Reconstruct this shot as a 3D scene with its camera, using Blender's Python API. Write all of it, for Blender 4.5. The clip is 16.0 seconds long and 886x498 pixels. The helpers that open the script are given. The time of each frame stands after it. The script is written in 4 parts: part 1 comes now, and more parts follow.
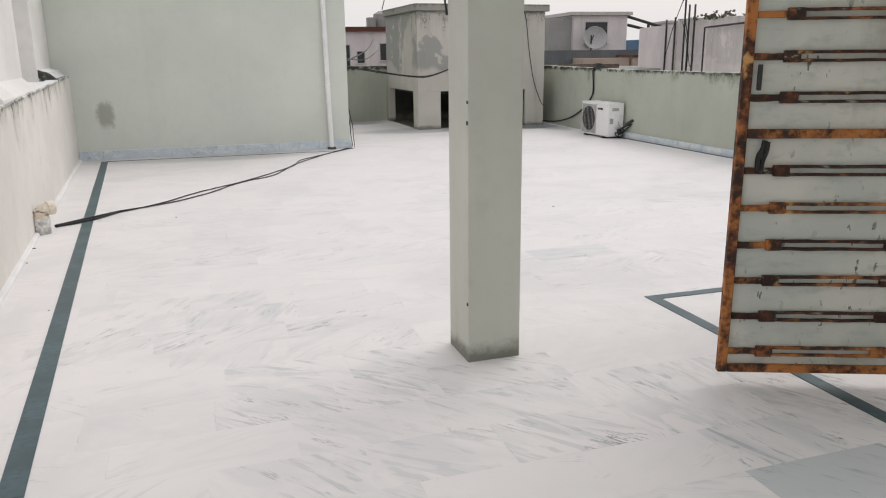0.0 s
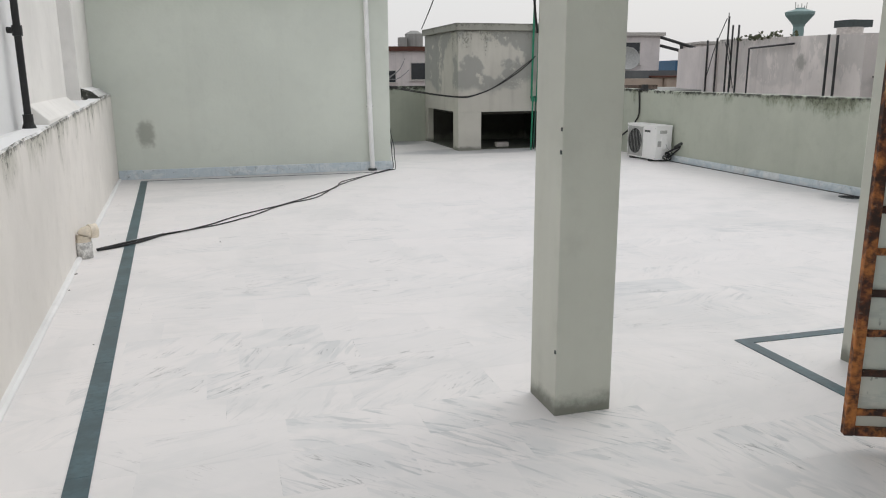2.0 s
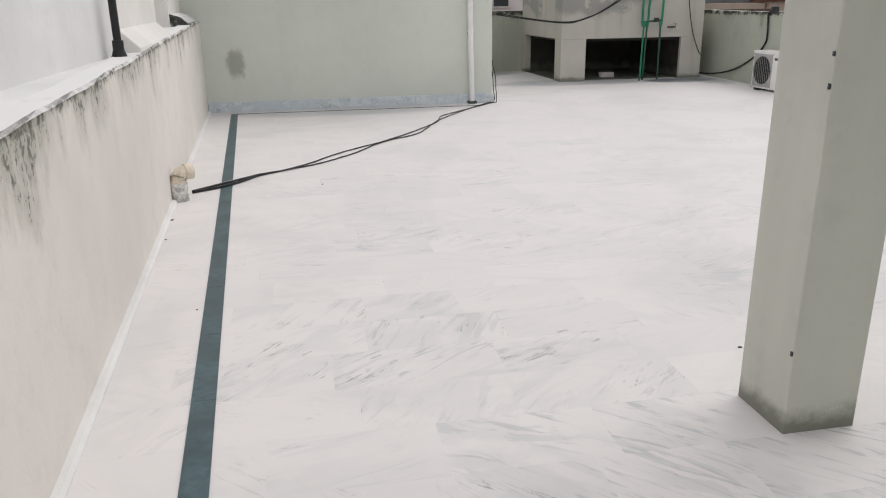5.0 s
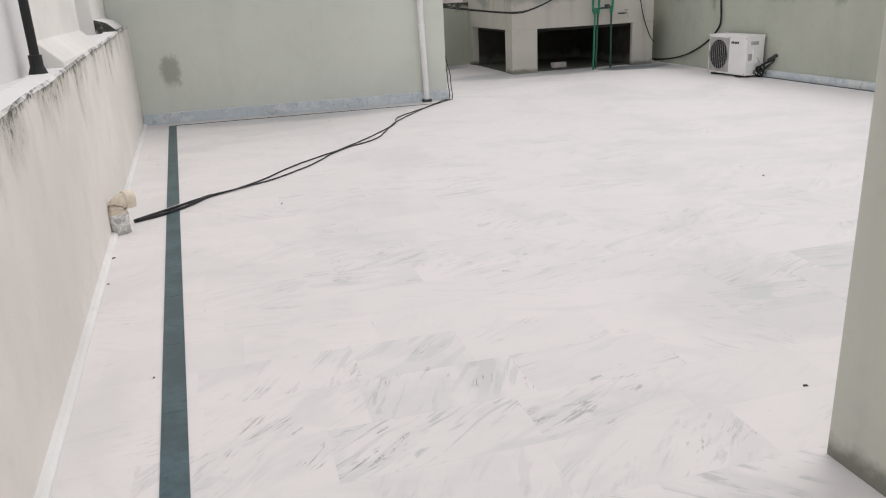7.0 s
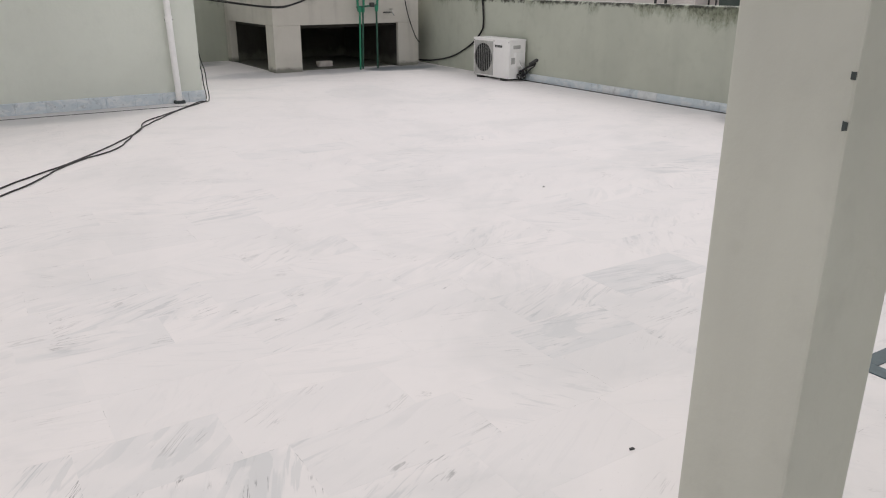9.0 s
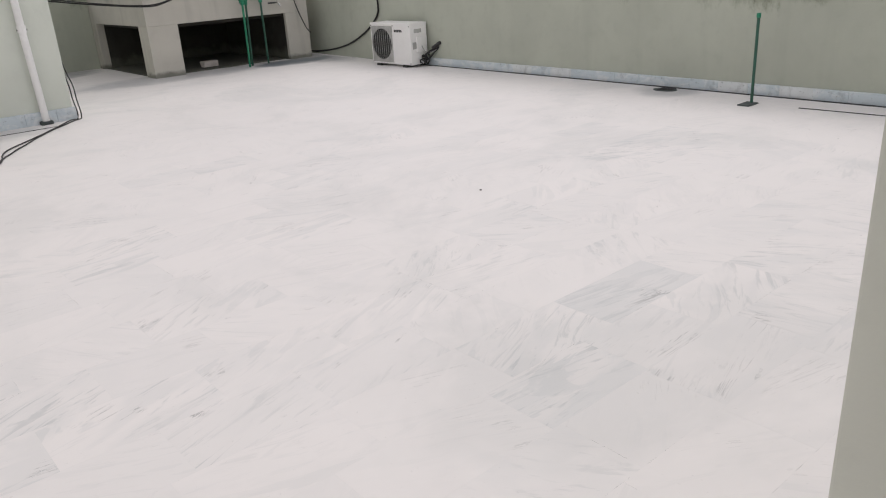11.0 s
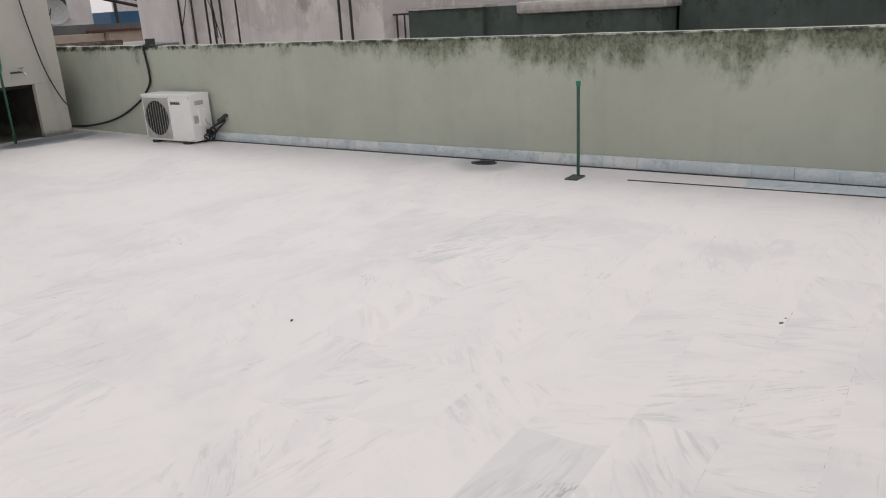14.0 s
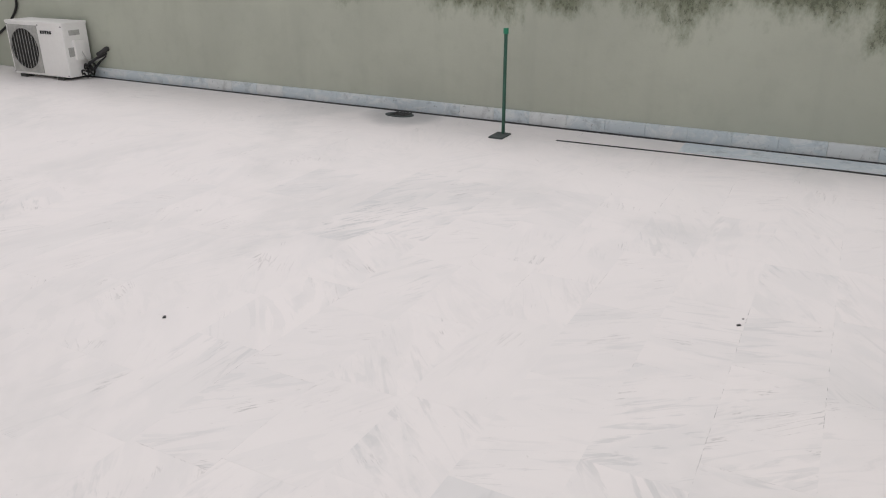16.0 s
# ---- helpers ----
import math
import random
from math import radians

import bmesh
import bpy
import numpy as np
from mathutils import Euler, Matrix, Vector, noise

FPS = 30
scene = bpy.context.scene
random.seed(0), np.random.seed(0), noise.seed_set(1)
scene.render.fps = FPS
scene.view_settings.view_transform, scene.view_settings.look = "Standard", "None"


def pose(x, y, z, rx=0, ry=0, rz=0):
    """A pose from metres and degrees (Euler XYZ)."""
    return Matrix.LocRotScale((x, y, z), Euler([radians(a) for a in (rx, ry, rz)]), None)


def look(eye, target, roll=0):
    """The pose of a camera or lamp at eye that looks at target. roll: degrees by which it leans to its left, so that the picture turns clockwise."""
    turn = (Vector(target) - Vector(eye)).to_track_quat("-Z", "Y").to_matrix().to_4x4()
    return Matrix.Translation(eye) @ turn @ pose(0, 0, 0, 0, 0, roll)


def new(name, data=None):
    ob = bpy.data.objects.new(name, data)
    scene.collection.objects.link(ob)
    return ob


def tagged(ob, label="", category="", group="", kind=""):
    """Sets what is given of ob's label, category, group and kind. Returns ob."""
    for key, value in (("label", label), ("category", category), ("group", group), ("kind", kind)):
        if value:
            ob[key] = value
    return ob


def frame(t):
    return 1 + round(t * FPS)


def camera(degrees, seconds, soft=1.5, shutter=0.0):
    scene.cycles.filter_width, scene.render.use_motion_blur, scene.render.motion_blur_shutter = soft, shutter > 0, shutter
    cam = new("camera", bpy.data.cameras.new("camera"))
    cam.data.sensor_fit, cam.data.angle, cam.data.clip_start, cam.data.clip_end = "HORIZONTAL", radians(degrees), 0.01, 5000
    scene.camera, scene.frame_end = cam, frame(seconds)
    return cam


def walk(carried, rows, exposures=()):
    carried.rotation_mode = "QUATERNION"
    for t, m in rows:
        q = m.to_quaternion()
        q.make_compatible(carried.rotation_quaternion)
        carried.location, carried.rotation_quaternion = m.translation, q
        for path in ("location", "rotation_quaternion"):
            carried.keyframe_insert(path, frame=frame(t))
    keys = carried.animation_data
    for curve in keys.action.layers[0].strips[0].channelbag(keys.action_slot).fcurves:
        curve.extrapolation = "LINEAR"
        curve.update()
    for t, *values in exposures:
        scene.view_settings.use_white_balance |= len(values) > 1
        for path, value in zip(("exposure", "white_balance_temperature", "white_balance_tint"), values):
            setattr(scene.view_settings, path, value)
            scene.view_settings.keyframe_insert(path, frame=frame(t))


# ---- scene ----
cam = camera(60.5, 16.0, soft=1.1)
PATH = [
    (0, (0.086, 0.067, 1.402), (0.688, 1.909, 0.904), -0.6),
    (0.5, (0.014, 0.067, 1.403), (0.673, 1.888, 0.905), 0.2),
    (1, (-0.007, 0.218, 1.419), (0.596, 2.079, 1.002), -0.3),
    (1.5, (0.003, 0.36, 1.411), (0.537, 2.244, 1.005), 0.5),
    (2, (-0.048, 0.465, 1.411), (0.494, 2.337, 0.961), -0.3),
    (2.5, (-0.193, 0.599, 1.37), (0.281, 2.478, 0.873), -0.9),
    (3, (-0.266, 0.766, 1.364), (0.043, 2.652, 0.773), -0.9),
    (3.5, (-0.244, 0.96, 1.374), (-0.053, 2.889, 0.885), -2.4),
    (4, (-0.235, 1.046, 1.358), (0.018, 2.947, 0.788), -2.3),
    (6.5, (-0.268, 1.712, 1.348), (0.128, 3.567, 0.716), -0.5),
    (7, (-0.342, 1.852, 1.358), (0.136, 3.685, 0.719), -2.9),
    (7.5, (-0.314, 1.991, 1.34), (0.23, 3.802, 0.688), -1.0),
    (8, (-0.221, 2.152, 1.319), (0.305, 3.98, 0.704), 0.3),
    (8.5, (-0.13, 2.262, 1.336), (0.599, 3.985, 0.629), -0.8),
    (9, (-0.12, 2.428, 1.353), (0.895, 4.019, 0.69), 0.1),
    (9.2, (-0.117, 2.484, 1.364), (0.921, 4.053, 0.687), -2.3),
    (11.5, (0.256, 3.244, 1.367), (1.471, 4.67, 0.666), -3.5),
    (12, (0.396, 3.405, 1.387), (1.585, 4.891, 0.772), -6.2),
    (12.5, (0.548, 3.52, 1.355), (1.742, 4.969, 0.666), -5.8),
    (13, (0.663, 3.658, 1.391), (2.094, 4.883, 0.718), -5.7),
    (13.5, (0.749, 3.797, 1.402), (2.359, 4.771, 0.724), -5.3),
    (14, (0.901, 3.885, 1.386), (2.47, 4.966, 0.781), -3.2),
    (14.5, (1.046, 3.939, 1.376), (2.584, 5.054, 0.752), -1.8),
    (15, (1.173, 4.008, 1.374), (2.728, 5.072, 0.704), -2.6),
    (15.5, (1.287, 4.119, 1.393), (2.935, 4.967, 0.641), -1.8),
    (16, (1.417, 4.212, 1.372), (3.056, 5.072, 0.613), -0.1),
]
walk(cam, [(t, look(eye, target, roll)) for t, eye, target, roll in PATH], [(0, 0.03, 6440, 9), (1, -0.03, 6400, 8), (2, -0.07, 6290, 6), (3, -0.07, 6330, 6.5), (4, -0.07, 6420, 8), (6.5, -0.06, 6450, 10), (8, -0.08, 6470, 10.5), (11.5, -0.13, 6480, 10.5), (16, -0.17, 6500, 10.5)])

# ---- light ----
world = bpy.data.worlds.new("overcast_sky")
scene.world = world
world.use_nodes = True
wn, wl = world.node_tree.nodes, world.node_tree.links
bg = wn["Background"]
sky = wn.new("ShaderNodeTexSky")
sky.sky_type, sky.sun_disc = "NISHITA", False
sky.sun_elevation, sky.sun_rotation = radians(54), radians(59)
sky.air_density, sky.dust_density = 1.5, 4.0
dim = wn.new("ShaderNodeMix")
dim.data_type, dim.blend_type, dim.inputs[0].default_value = "RGBA", "MULTIPLY", 1.0
dim.inputs[7].default_value = (0.10, 0.10, 0.10, 1)
haze = wn.new("ShaderNodeMix")
haze.data_type, haze.inputs[0].default_value = "RGBA", 0.8
haze.inputs[7].default_value = (0.945, 0.905, 0.918, 1)
wl.new(sky.outputs[0], dim.inputs[6])
wl.new(dim.outputs[2], haze.inputs[6])
wl.new(haze.outputs[2], bg.inputs[0])
bg.inputs[1].default_value = 1.0
sun = new("sun", bpy.data.lights.new("sun", "SUN"))
sun.data.energy, sun.data.angle, sun.data.color = 0.7, radians(35), (1.0, 0.975, 0.955)
sun.matrix_world = look((5, 3, 8), (0, 0, 0))


# ---- materials ----
class Mat:
    """A node material with a few short ways to add nodes."""

    def __init__(self, name, rough=0.6, metal=0.0):
        self.m = bpy.data.materials.new(name)
        self.m.use_nodes = True
        self.n, self.l = self.m.node_tree.nodes, self.m.node_tree.links
        self.b = self.n["Principled BSDF"]
        self.b.inputs["Roughness"].default_value, self.b.inputs["Metallic"].default_value = rough, metal
        self.pos = self.n.new("ShaderNodeNewGeometry").outputs["Position"]

    def put(self, a, socket):
        if isinstance(a, (int, float)):
            socket.default_value = a
        elif isinstance(a, tuple):
            socket.default_value = (*a, 1) if len(a) == 3 and len(socket.default_value) == 4 else a
        else:
            self.l.new(a, socket)

    def math(self, op, a, b=0.0, c=None):
        x = self.n.new("ShaderNodeMath")
        x.operation = op
        self.put(a, x.inputs[0]), self.put(b, x.inputs[1])
        if c is not None:
            self.put(c, x.inputs[2])
        return x.outputs[0]

    def scaled(self, v, s):
        x = self.n.new("ShaderNodeVectorMath")
        x.operation = "MULTIPLY"
        self.put(v, x.inputs[0]), self.put(s, x.inputs[1])
        return x.outputs[0]

    def noise(self, scale, detail=4, stretch=None, v=None, rough=0.55, twist=0.0):
        x = self.n.new("ShaderNodeTexNoise")
        x.inputs["Scale"].default_value, x.inputs["Detail"].default_value = scale, detail
        x.inputs["Roughness"].default_value, x.inputs["Distortion"].default_value = rough, twist
        v = v or self.pos
        self.l.new(self.scaled(v, stretch) if stretch else v, x.inputs["Vector"])
        return x.outputs[0]

    def ramp(self, f, a, b, lo=0.0, hi=1.0):
        x = self.n.new("ShaderNodeMapRange")
        x.interpolation_type = "SMOOTHSTEP"
        for i, v in enumerate((f, a, b, lo, hi)):
            self.put(v, x.inputs[i])
        return x.outputs[0]

    def mix(self, f, a, b, way="MIX"):
        x = self.n.new("ShaderNodeMix")
        x.data_type, x.blend_type = "RGBA", way
        self.put(f, x.inputs[0]), self.put(a, x.inputs[6]), self.put(b, x.inputs[7])
        return x.outputs[2]

    def z(self):
        x = self.n.new("ShaderNodeSeparateXYZ")
        self.l.new(self.pos, x.inputs[0])
        return x.outputs

    def bump(self, h, strength=0.3, dist=0.01):
        x = self.n.new("ShaderNodeBump")
        x.inputs["Strength"].default_value, x.inputs["Distance"].default_value = strength, dist
        self.l.new(h, x.inputs["Height"])
        self.l.new(x.outputs[0], self.b.inputs["Normal"])

    def done(self, colour, rough=None):
        self.put(colour, self.b.inputs["Base Color"])
        if rough is not None:
            self.put(rough, self.b.inputs["Roughness"])
        return self.m


def plain(name, colour, rough=0.5, metal=0.0, vary=0.12, scale=9.0):
    """A paint or plastic with slight grime at two scales."""
    m = Mat(name, rough, metal)
    dark = tuple(c * (1 - vary * 2) for c in colour)
    light = tuple(min(1, c * (1 + vary * 0.5)) for c in colour)
    f = m.math("MULTIPLY", m.ramp(m.noise(scale, 5), 0.3, 0.7), m.ramp(m.noise(scale * 6, 3), 0.2, 0.6))
    m.bump(m.noise(scale * 12, 3), 0.12, 0.003)
    return m.done(m.mix(f, dark, light))


def plaster(name, colour, top=None, mould=0.0, run=0.12, streak=0.5, blotch=None, reach=0.16, rise=0.0, spot=None, foot=0.0, even=1.0, fade=None, film=0.3, swell=0.0, grit=1.0, crown=None):
    """Painted cement plaster: trowel unevenness, rain streaks and black mould below its top edge."""
    m = Mat(name, 0.85)
    broad, fine = m.noise(0.9, 5), m.noise(7, 5)
    c = m.mix(m.ramp(broad, 0.3, 0.7), tuple(k * (1 - 0.10 * even) for k in colour), tuple(min(1, k * 1.04) for k in colour))
    c = m.mix(m.math("MULTIPLY", m.ramp(fine, 0.5, 0.75), 0.3 * even), c, tuple(k * 0.82 for k in colour))
    rain = m.ramp(m.noise(3.2, 4, (1, 1, 0.08)), 0.52, 0.75)
    c = m.mix(m.math("MULTIPLY", rain, 0.25 * streak), c, tuple(k * 0.55 for k in colour))
    if top is not None and mould:
        up = m.n.new("ShaderNodeSeparateXYZ")
        m.l.new(m.n.new("ShaderNodeNewGeometry").outputs["Normal"], up.inputs[0])
        face = up.outputs[2]
        below = m.math("SUBTRACT", m.math("SUBTRACT", m.z()[2], m.math("MULTIPLY", m.z()[1], rise)), top)
        drip = m.math("MULTIPLY", m.math("SUBTRACT", m.noise(2.6, 6, (1, 1, run), rough=0.72), 0.5), reach * 4.5)
        edge = m.math("ADD", m.math("ADD", below, swell), drip)
        if fade:
            edge = m.math("SUBTRACT", edge, m.math("MULTIPLY", m.ramp(m.z()[1], fade[0], fade[1]), fade[2]))
        side = m.ramp(face, 0.5, 0.8, 1.0, 0.0)
        thick = m.math("MULTIPLY", m.ramp(edge, -reach, 0.04), side)
        speck = m.math("ADD", m.noise(30, 8, (1, 1, 0.7), rough=0.78), m.math("MULTIPLY", m.math("SUBTRACT", thick, 1.0), 0.24))
        c = m.mix(m.math("MULTIPLY", thick, mould * film), c, tuple(k * w for k, w in zip(colour, (0.36, 0.38, 0.30))))
        c = m.mix(m.math("MULTIPLY", m.math("MULTIPLY", m.ramp(speck, 0.47, 0.54), side), mould * grit), c, (0.05, 0.054, 0.042))
        ragged = m.math("ADD", below, m.math("MULTIPLY", m.math("SUBTRACT", m.noise(15, 7, rough=0.75), 0.5), 0.16))
        rim = m.math("MULTIPLY", m.ramp(ragged, -0.045, 0.0), m.ramp(face, 0.85, 0.97, 1.0, 0.0))
        c = m.mix(m.math("MULTIPLY", m.math("MULTIPLY", rim, m.ramp(m.noise(7, 6, rough=0.75), 0.40, 0.52)), mould), c, (0.035, 0.038, 0.03))
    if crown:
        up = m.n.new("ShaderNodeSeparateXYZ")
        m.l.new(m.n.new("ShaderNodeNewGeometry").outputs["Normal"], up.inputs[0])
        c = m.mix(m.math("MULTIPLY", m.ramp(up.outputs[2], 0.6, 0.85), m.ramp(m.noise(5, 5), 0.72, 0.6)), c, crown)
    if blotch:
        darkened = m.math("MULTIPLY", m.ramp(m.noise(0.8, 5, (1.0, 1.0, 0.8), rough=0.6), 0.43, 0.47), m.ramp(m.math("ADD", m.z()[2], m.math("MULTIPLY", m.noise(1.5, 5), 0.9)), 1.55, 1.7))
        flake = m.ramp(m.noise(2.4, 7, rough=0.75), 0.40, 0.44)
        flake = m.math("MULTIPLY", flake, m.ramp(m.z()[0], 5.5, 6.1, 1.0, 0.0)) if top == 2.16 else flake
        c = m.mix(m.math("MULTIPLY", m.math("MULTIPLY", darkened, flake), blotch), c, (0.30, 0.30, 0.28))
    if spot:
        d = m.n.new("ShaderNodeVectorMath")
        d.operation = "LENGTH"
        o = m.n.new("ShaderNodeVectorMath")
        o.operation = "SUBTRACT"
        m.l.new(m.pos, o.inputs[0])
        o.inputs[1].default_value = spot
        m.l.new(m.scaled(o.outputs[0], (1.0, 0.3, 0.62)), d.inputs[0])
        ragged = m.math("ADD", d.outputs["Value"], m.math("MULTIPLY", m.math("SUBTRACT", m.noise(7, 6, rough=0.7), 0.5), 0.22))
        c = m.mix(m.math("MULTIPLY", m.ramp(ragged, 0.05, 0.15, 1.0, 0.0), 0.6), c, (0.20, 0.205, 0.17))
    if foot:
        darkened = m.math("ADD", m.z()[2], m.math("MULTIPLY", m.math("SUBTRACT", m.noise(6, 6, rough=0.7), 0.5), foot * 1.6))
        c = m.mix(m.math("MULTIPLY", m.ramp(darkened, foot * 0.25, foot, 1.0, 0.0), 0.75), c, (0.12, 0.125, 0.10))
    m.bump(m.math("ADD", m.noise(26, 6), m.math("MULTIPLY", broad, 1.5)), 0.25, 0.008)
    return m.done(c, m.ramp(fine, 0.2, 0.8, 0.75, 0.95))


def marble(name, joined=False, tint=(0.835, 0.806, 0.795), darkened=()):
    """White marble slab. Each slab's own colour holds how strongly it is veined, which way the veins run, and how grey
    it is.
    Last argument: (x, y, half width, half depth, strength) of dirty damp stains and of shade painted on the floor."""
    m = Mat(name, 0.35)
    if joined:
        r = m.n.new("ShaderNodeNewGeometry").outputs["Random Per Island"]
        power, way, dull = 0.10, m.math("FRACT", m.math("MULTIPLY", r, 17.31)), 0.0
    else:
        info = m.n.new("ShaderNodeObjectInfo")
        r = info.outputs["Random"]
        own = m.n.new("ShaderNodeSeparateColor")
        m.l.new(info.outputs["Color"], own.inputs[0])
        power, way, dull = own.outputs[0], own.outputs[1], own.outputs[2]
    r3 = m.math("FRACT", m.math("MULTIPLY", r, 71.7))
    turn = m.n.new("ShaderNodeVectorRotate")
    turn.rotation_type = "Z_AXIS"
    m.l.new(m.pos, turn.inputs["Vector"])
    m.l.new(m.math("MULTIPLY", m.math("SUBTRACT", 0.5, way), math.pi), turn.inputs["Angle"])
    off = m.n.new("ShaderNodeVectorMath")
    m.l.new(turn.outputs[0], off.inputs[0])
    comb = m.n.new("ShaderNodeCombineXYZ")
    m.l.new(m.math("MULTIPLY", r, 40.0), comb.inputs[0]), m.l.new(m.math("MULTIPLY", r3, 40.0), comb.inputs[1])
    m.l.new(comb.outputs[0], off.inputs[1])
    v = off.outputs[0]
    some = m.ramp(m.noise(1.6, 4, None, v), 0.40, 0.60)
    cloud = m.ramp(m.noise(1.0, 4, (1.5, 4.0, 1), v, 0.5, 1.2), 0.45, 0.62)
    streak = m.math("MULTIPLY", m.ramp(m.noise(1.0, 5, (2.0, 13.0, 1), v, 0.62, 2.4), 0.53, 0.64), some)
    broad = m.math("MULTIPLY", m.ramp(m.noise(1.0, 4, (1.4, 6.0, 1), v, 0.5, 2.4), 0.54, 0.58), m.ramp(m.noise(1.3, 4, None, v), 0.44, 0.58))
    line = m.math("ABSOLUTE", m.math("SUBTRACT", m.noise(1.0, 5, (1.3, 15.0, 1), v, 0.6, 1.0), 0.5))
    thin = m.math("MULTIPLY", m.ramp(line, 0.0, 0.016, 1.0, 0.0), m.ramp(m.noise(3.5, 4, None, v), 0.57, 0.64))
    strong = m.ramp(power, 0.0, 1.0, 0.0, 1.0)
    c = m.mix(m.math("MULTIPLY", r3, 0.12), tint, (0.735, 0.73, 0.725))
    wash = m.ramp(m.noise(0.7, 5, rough=0.6, twist=0.8), 0.48, 0.66)
    c = m.mix(m.math("MULTIPLY", wash, 0.36), c, (0.62, 0.625, 0.62))
    c = m.mix(dull, c, (0.42, 0.475, 0.50))
    c = m.mix(m.math("MULTIPLY", cloud, m.math("MULTIPLY_ADD", strong, 0.40, 0.05)), c, (0.58, 0.605, 0.615))
    c = m.mix(m.math("MULTIPLY", broad, m.math("MULTIPLY_ADD", strong, 0.5, 0.08)), c, (0.56, 0.58, 0.585))
    c = m.mix(m.math("MULTIPLY", streak, m.math("MULTIPLY_ADD", strong, 0.75, 0.05)), c, (0.40, 0.43, 0.44))
    c = m.mix(m.math("MULTIPLY", thin, m.math("MULTIPLY_ADD", strong, 0.75, 0.18)), c, (0.10, 0.11, 0.11))
    scuff = m.math("MULTIPLY", m.ramp(m.noise(1.1, 5, (1, 2.2, 1), rough=0.6, twist=1.0), 0.56, 0.64), m.ramp(m.noise(5, 5), 0.40, 0.55))
    c = m.mix(m.math("MULTIPLY", scuff, 0.45), c, tint)
    if darkened:
        east, north = m.z()[0], m.z()[1]
        fray = m.math("MULTIPLY_ADD", m.noise(2.2, 5, rough=0.65), 1.1, -0.55)
        stain_shade = 0.0
        for x, y, a, b, amount in darkened:
            u = m.math("POWER", m.math("ABSOLUTE", m.math("DIVIDE", m.math("SUBTRACT", east, x), a)), 2.0)
            w = m.math("POWER", m.math("ABSOLUTE", m.math("DIVIDE", m.math("SUBTRACT", north, y), b)), 2.0)
            one = m.math("MULTIPLY", m.ramp(m.math("ADD", m.math("ADD", u, w), fray), 0.2, 1.1, 1.0, 0.0), amount)
            stain_shade = m.math("MAXIMUM", stain_shade, one)
        c = m.mix(stain_shade, c, (0.09, 0.12, 0.14))
    c = m.mix(m.math("MULTIPLY", m.ramp(m.noise(60, 3), 0.68, 0.75), 0.2), c, (0.4, 0.4, 0.38))
    m.bump(m.noise(14, 5), 0.05, 0.004)
    m.b.inputs["Specular IOR Level"].default_value = 0.28
    return m.done(c, m.ramp(m.noise(3, 4), 0.3, 0.7, 0.46, 0.66))


def skirting_marble(name, tint):
    """Weathered blue-grey marble: cloudy patches, lime bloom and dirt along the top."""
    m = Mat(name, 0.45)
    r = m.n.new("ShaderNodeNewGeometry").outputs["Random Per Island"]
    c = m.mix(m.math("MULTIPLY", r, 0.35), tint, tuple(min(1, k * 1.22) for k in tint))
    c = m.mix(m.ramp(m.noise(5, 6, (1, 1, 1.6), rough=0.7, twist=1.0), 0.46, 0.62, 0.0, 0.75), c, (0.76, 0.79, 0.80))
    c = m.mix(m.ramp(m.noise(7, 6, rough=0.72), 0.52, 0.70, 0.0, 0.55), c, tuple(k * 0.55 for k in tint))
    c = m.mix(m.math("MULTIPLY", m.ramp(m.noise(24, 6, rough=0.75), 0.60, 0.68), 0.6), c, (0.12, 0.14, 0.14))
    m.bump(m.noise(30, 5), 0.2, 0.004)
    return m.done(c)


def cement_joint():
    """White cement between the slabs, with short stretches gone dark."""
    m = Mat("cement_joint", 0.9)
    gone = m.math("MULTIPLY", m.ramp(m.noise(1.3, 4), 0.52, 0.60), m.ramp(m.noise(22, 3), 0.50, 0.56))
    return m.done(m.mix(gone, (0.80, 0.785, 0.775), (0.06, 0.065, 0.06)))


def rusty(name, orange=0.5, pale=0.25):
    """Rusted steel: dark scale, red-brown and orange rust, a few flakes of old paint."""
    m = Mat(name, 0.8, 0.0)
    r = m.n.new("ShaderNodeObjectInfo").outputs["Random"]
    lift = m.math("MULTIPLY_ADD", r, 0.10, orange * 0.2 - 0.15)
    fine, wide = m.noise(16, 6, rough=0.72), m.noise(3.2, 5, rough=0.6)
    c = m.mix(m.ramp(m.math("ADD", fine, lift), 0.40, 0.62), (0.035, 0.017, 0.012), (0.15, 0.048, 0.022))
    glow = m.math("ADD", m.math("MULTIPLY_ADD", wide, 0.6, m.math("MULTIPLY", fine, 0.4)), lift)
    c = m.mix(m.ramp(glow, 0.46, 0.58), c, (0.50, 0.185, 0.05))
    c = m.mix(m.ramp(m.math("ADD", m.noise(6, 5), lift), 0.60, 0.66), c, (0.62, 0.33, 0.12))
    c = m.mix(m.math("MULTIPLY", m.ramp(m.noise(12, 6, (1, 1, 2.5), rough=0.7), 0.60, 0.64), pale), c, (0.52, 0.49, 0.42))
    m.bump(m.noise(70, 6, rough=0.7), 0.6, 0.004)
    return m.done(c)


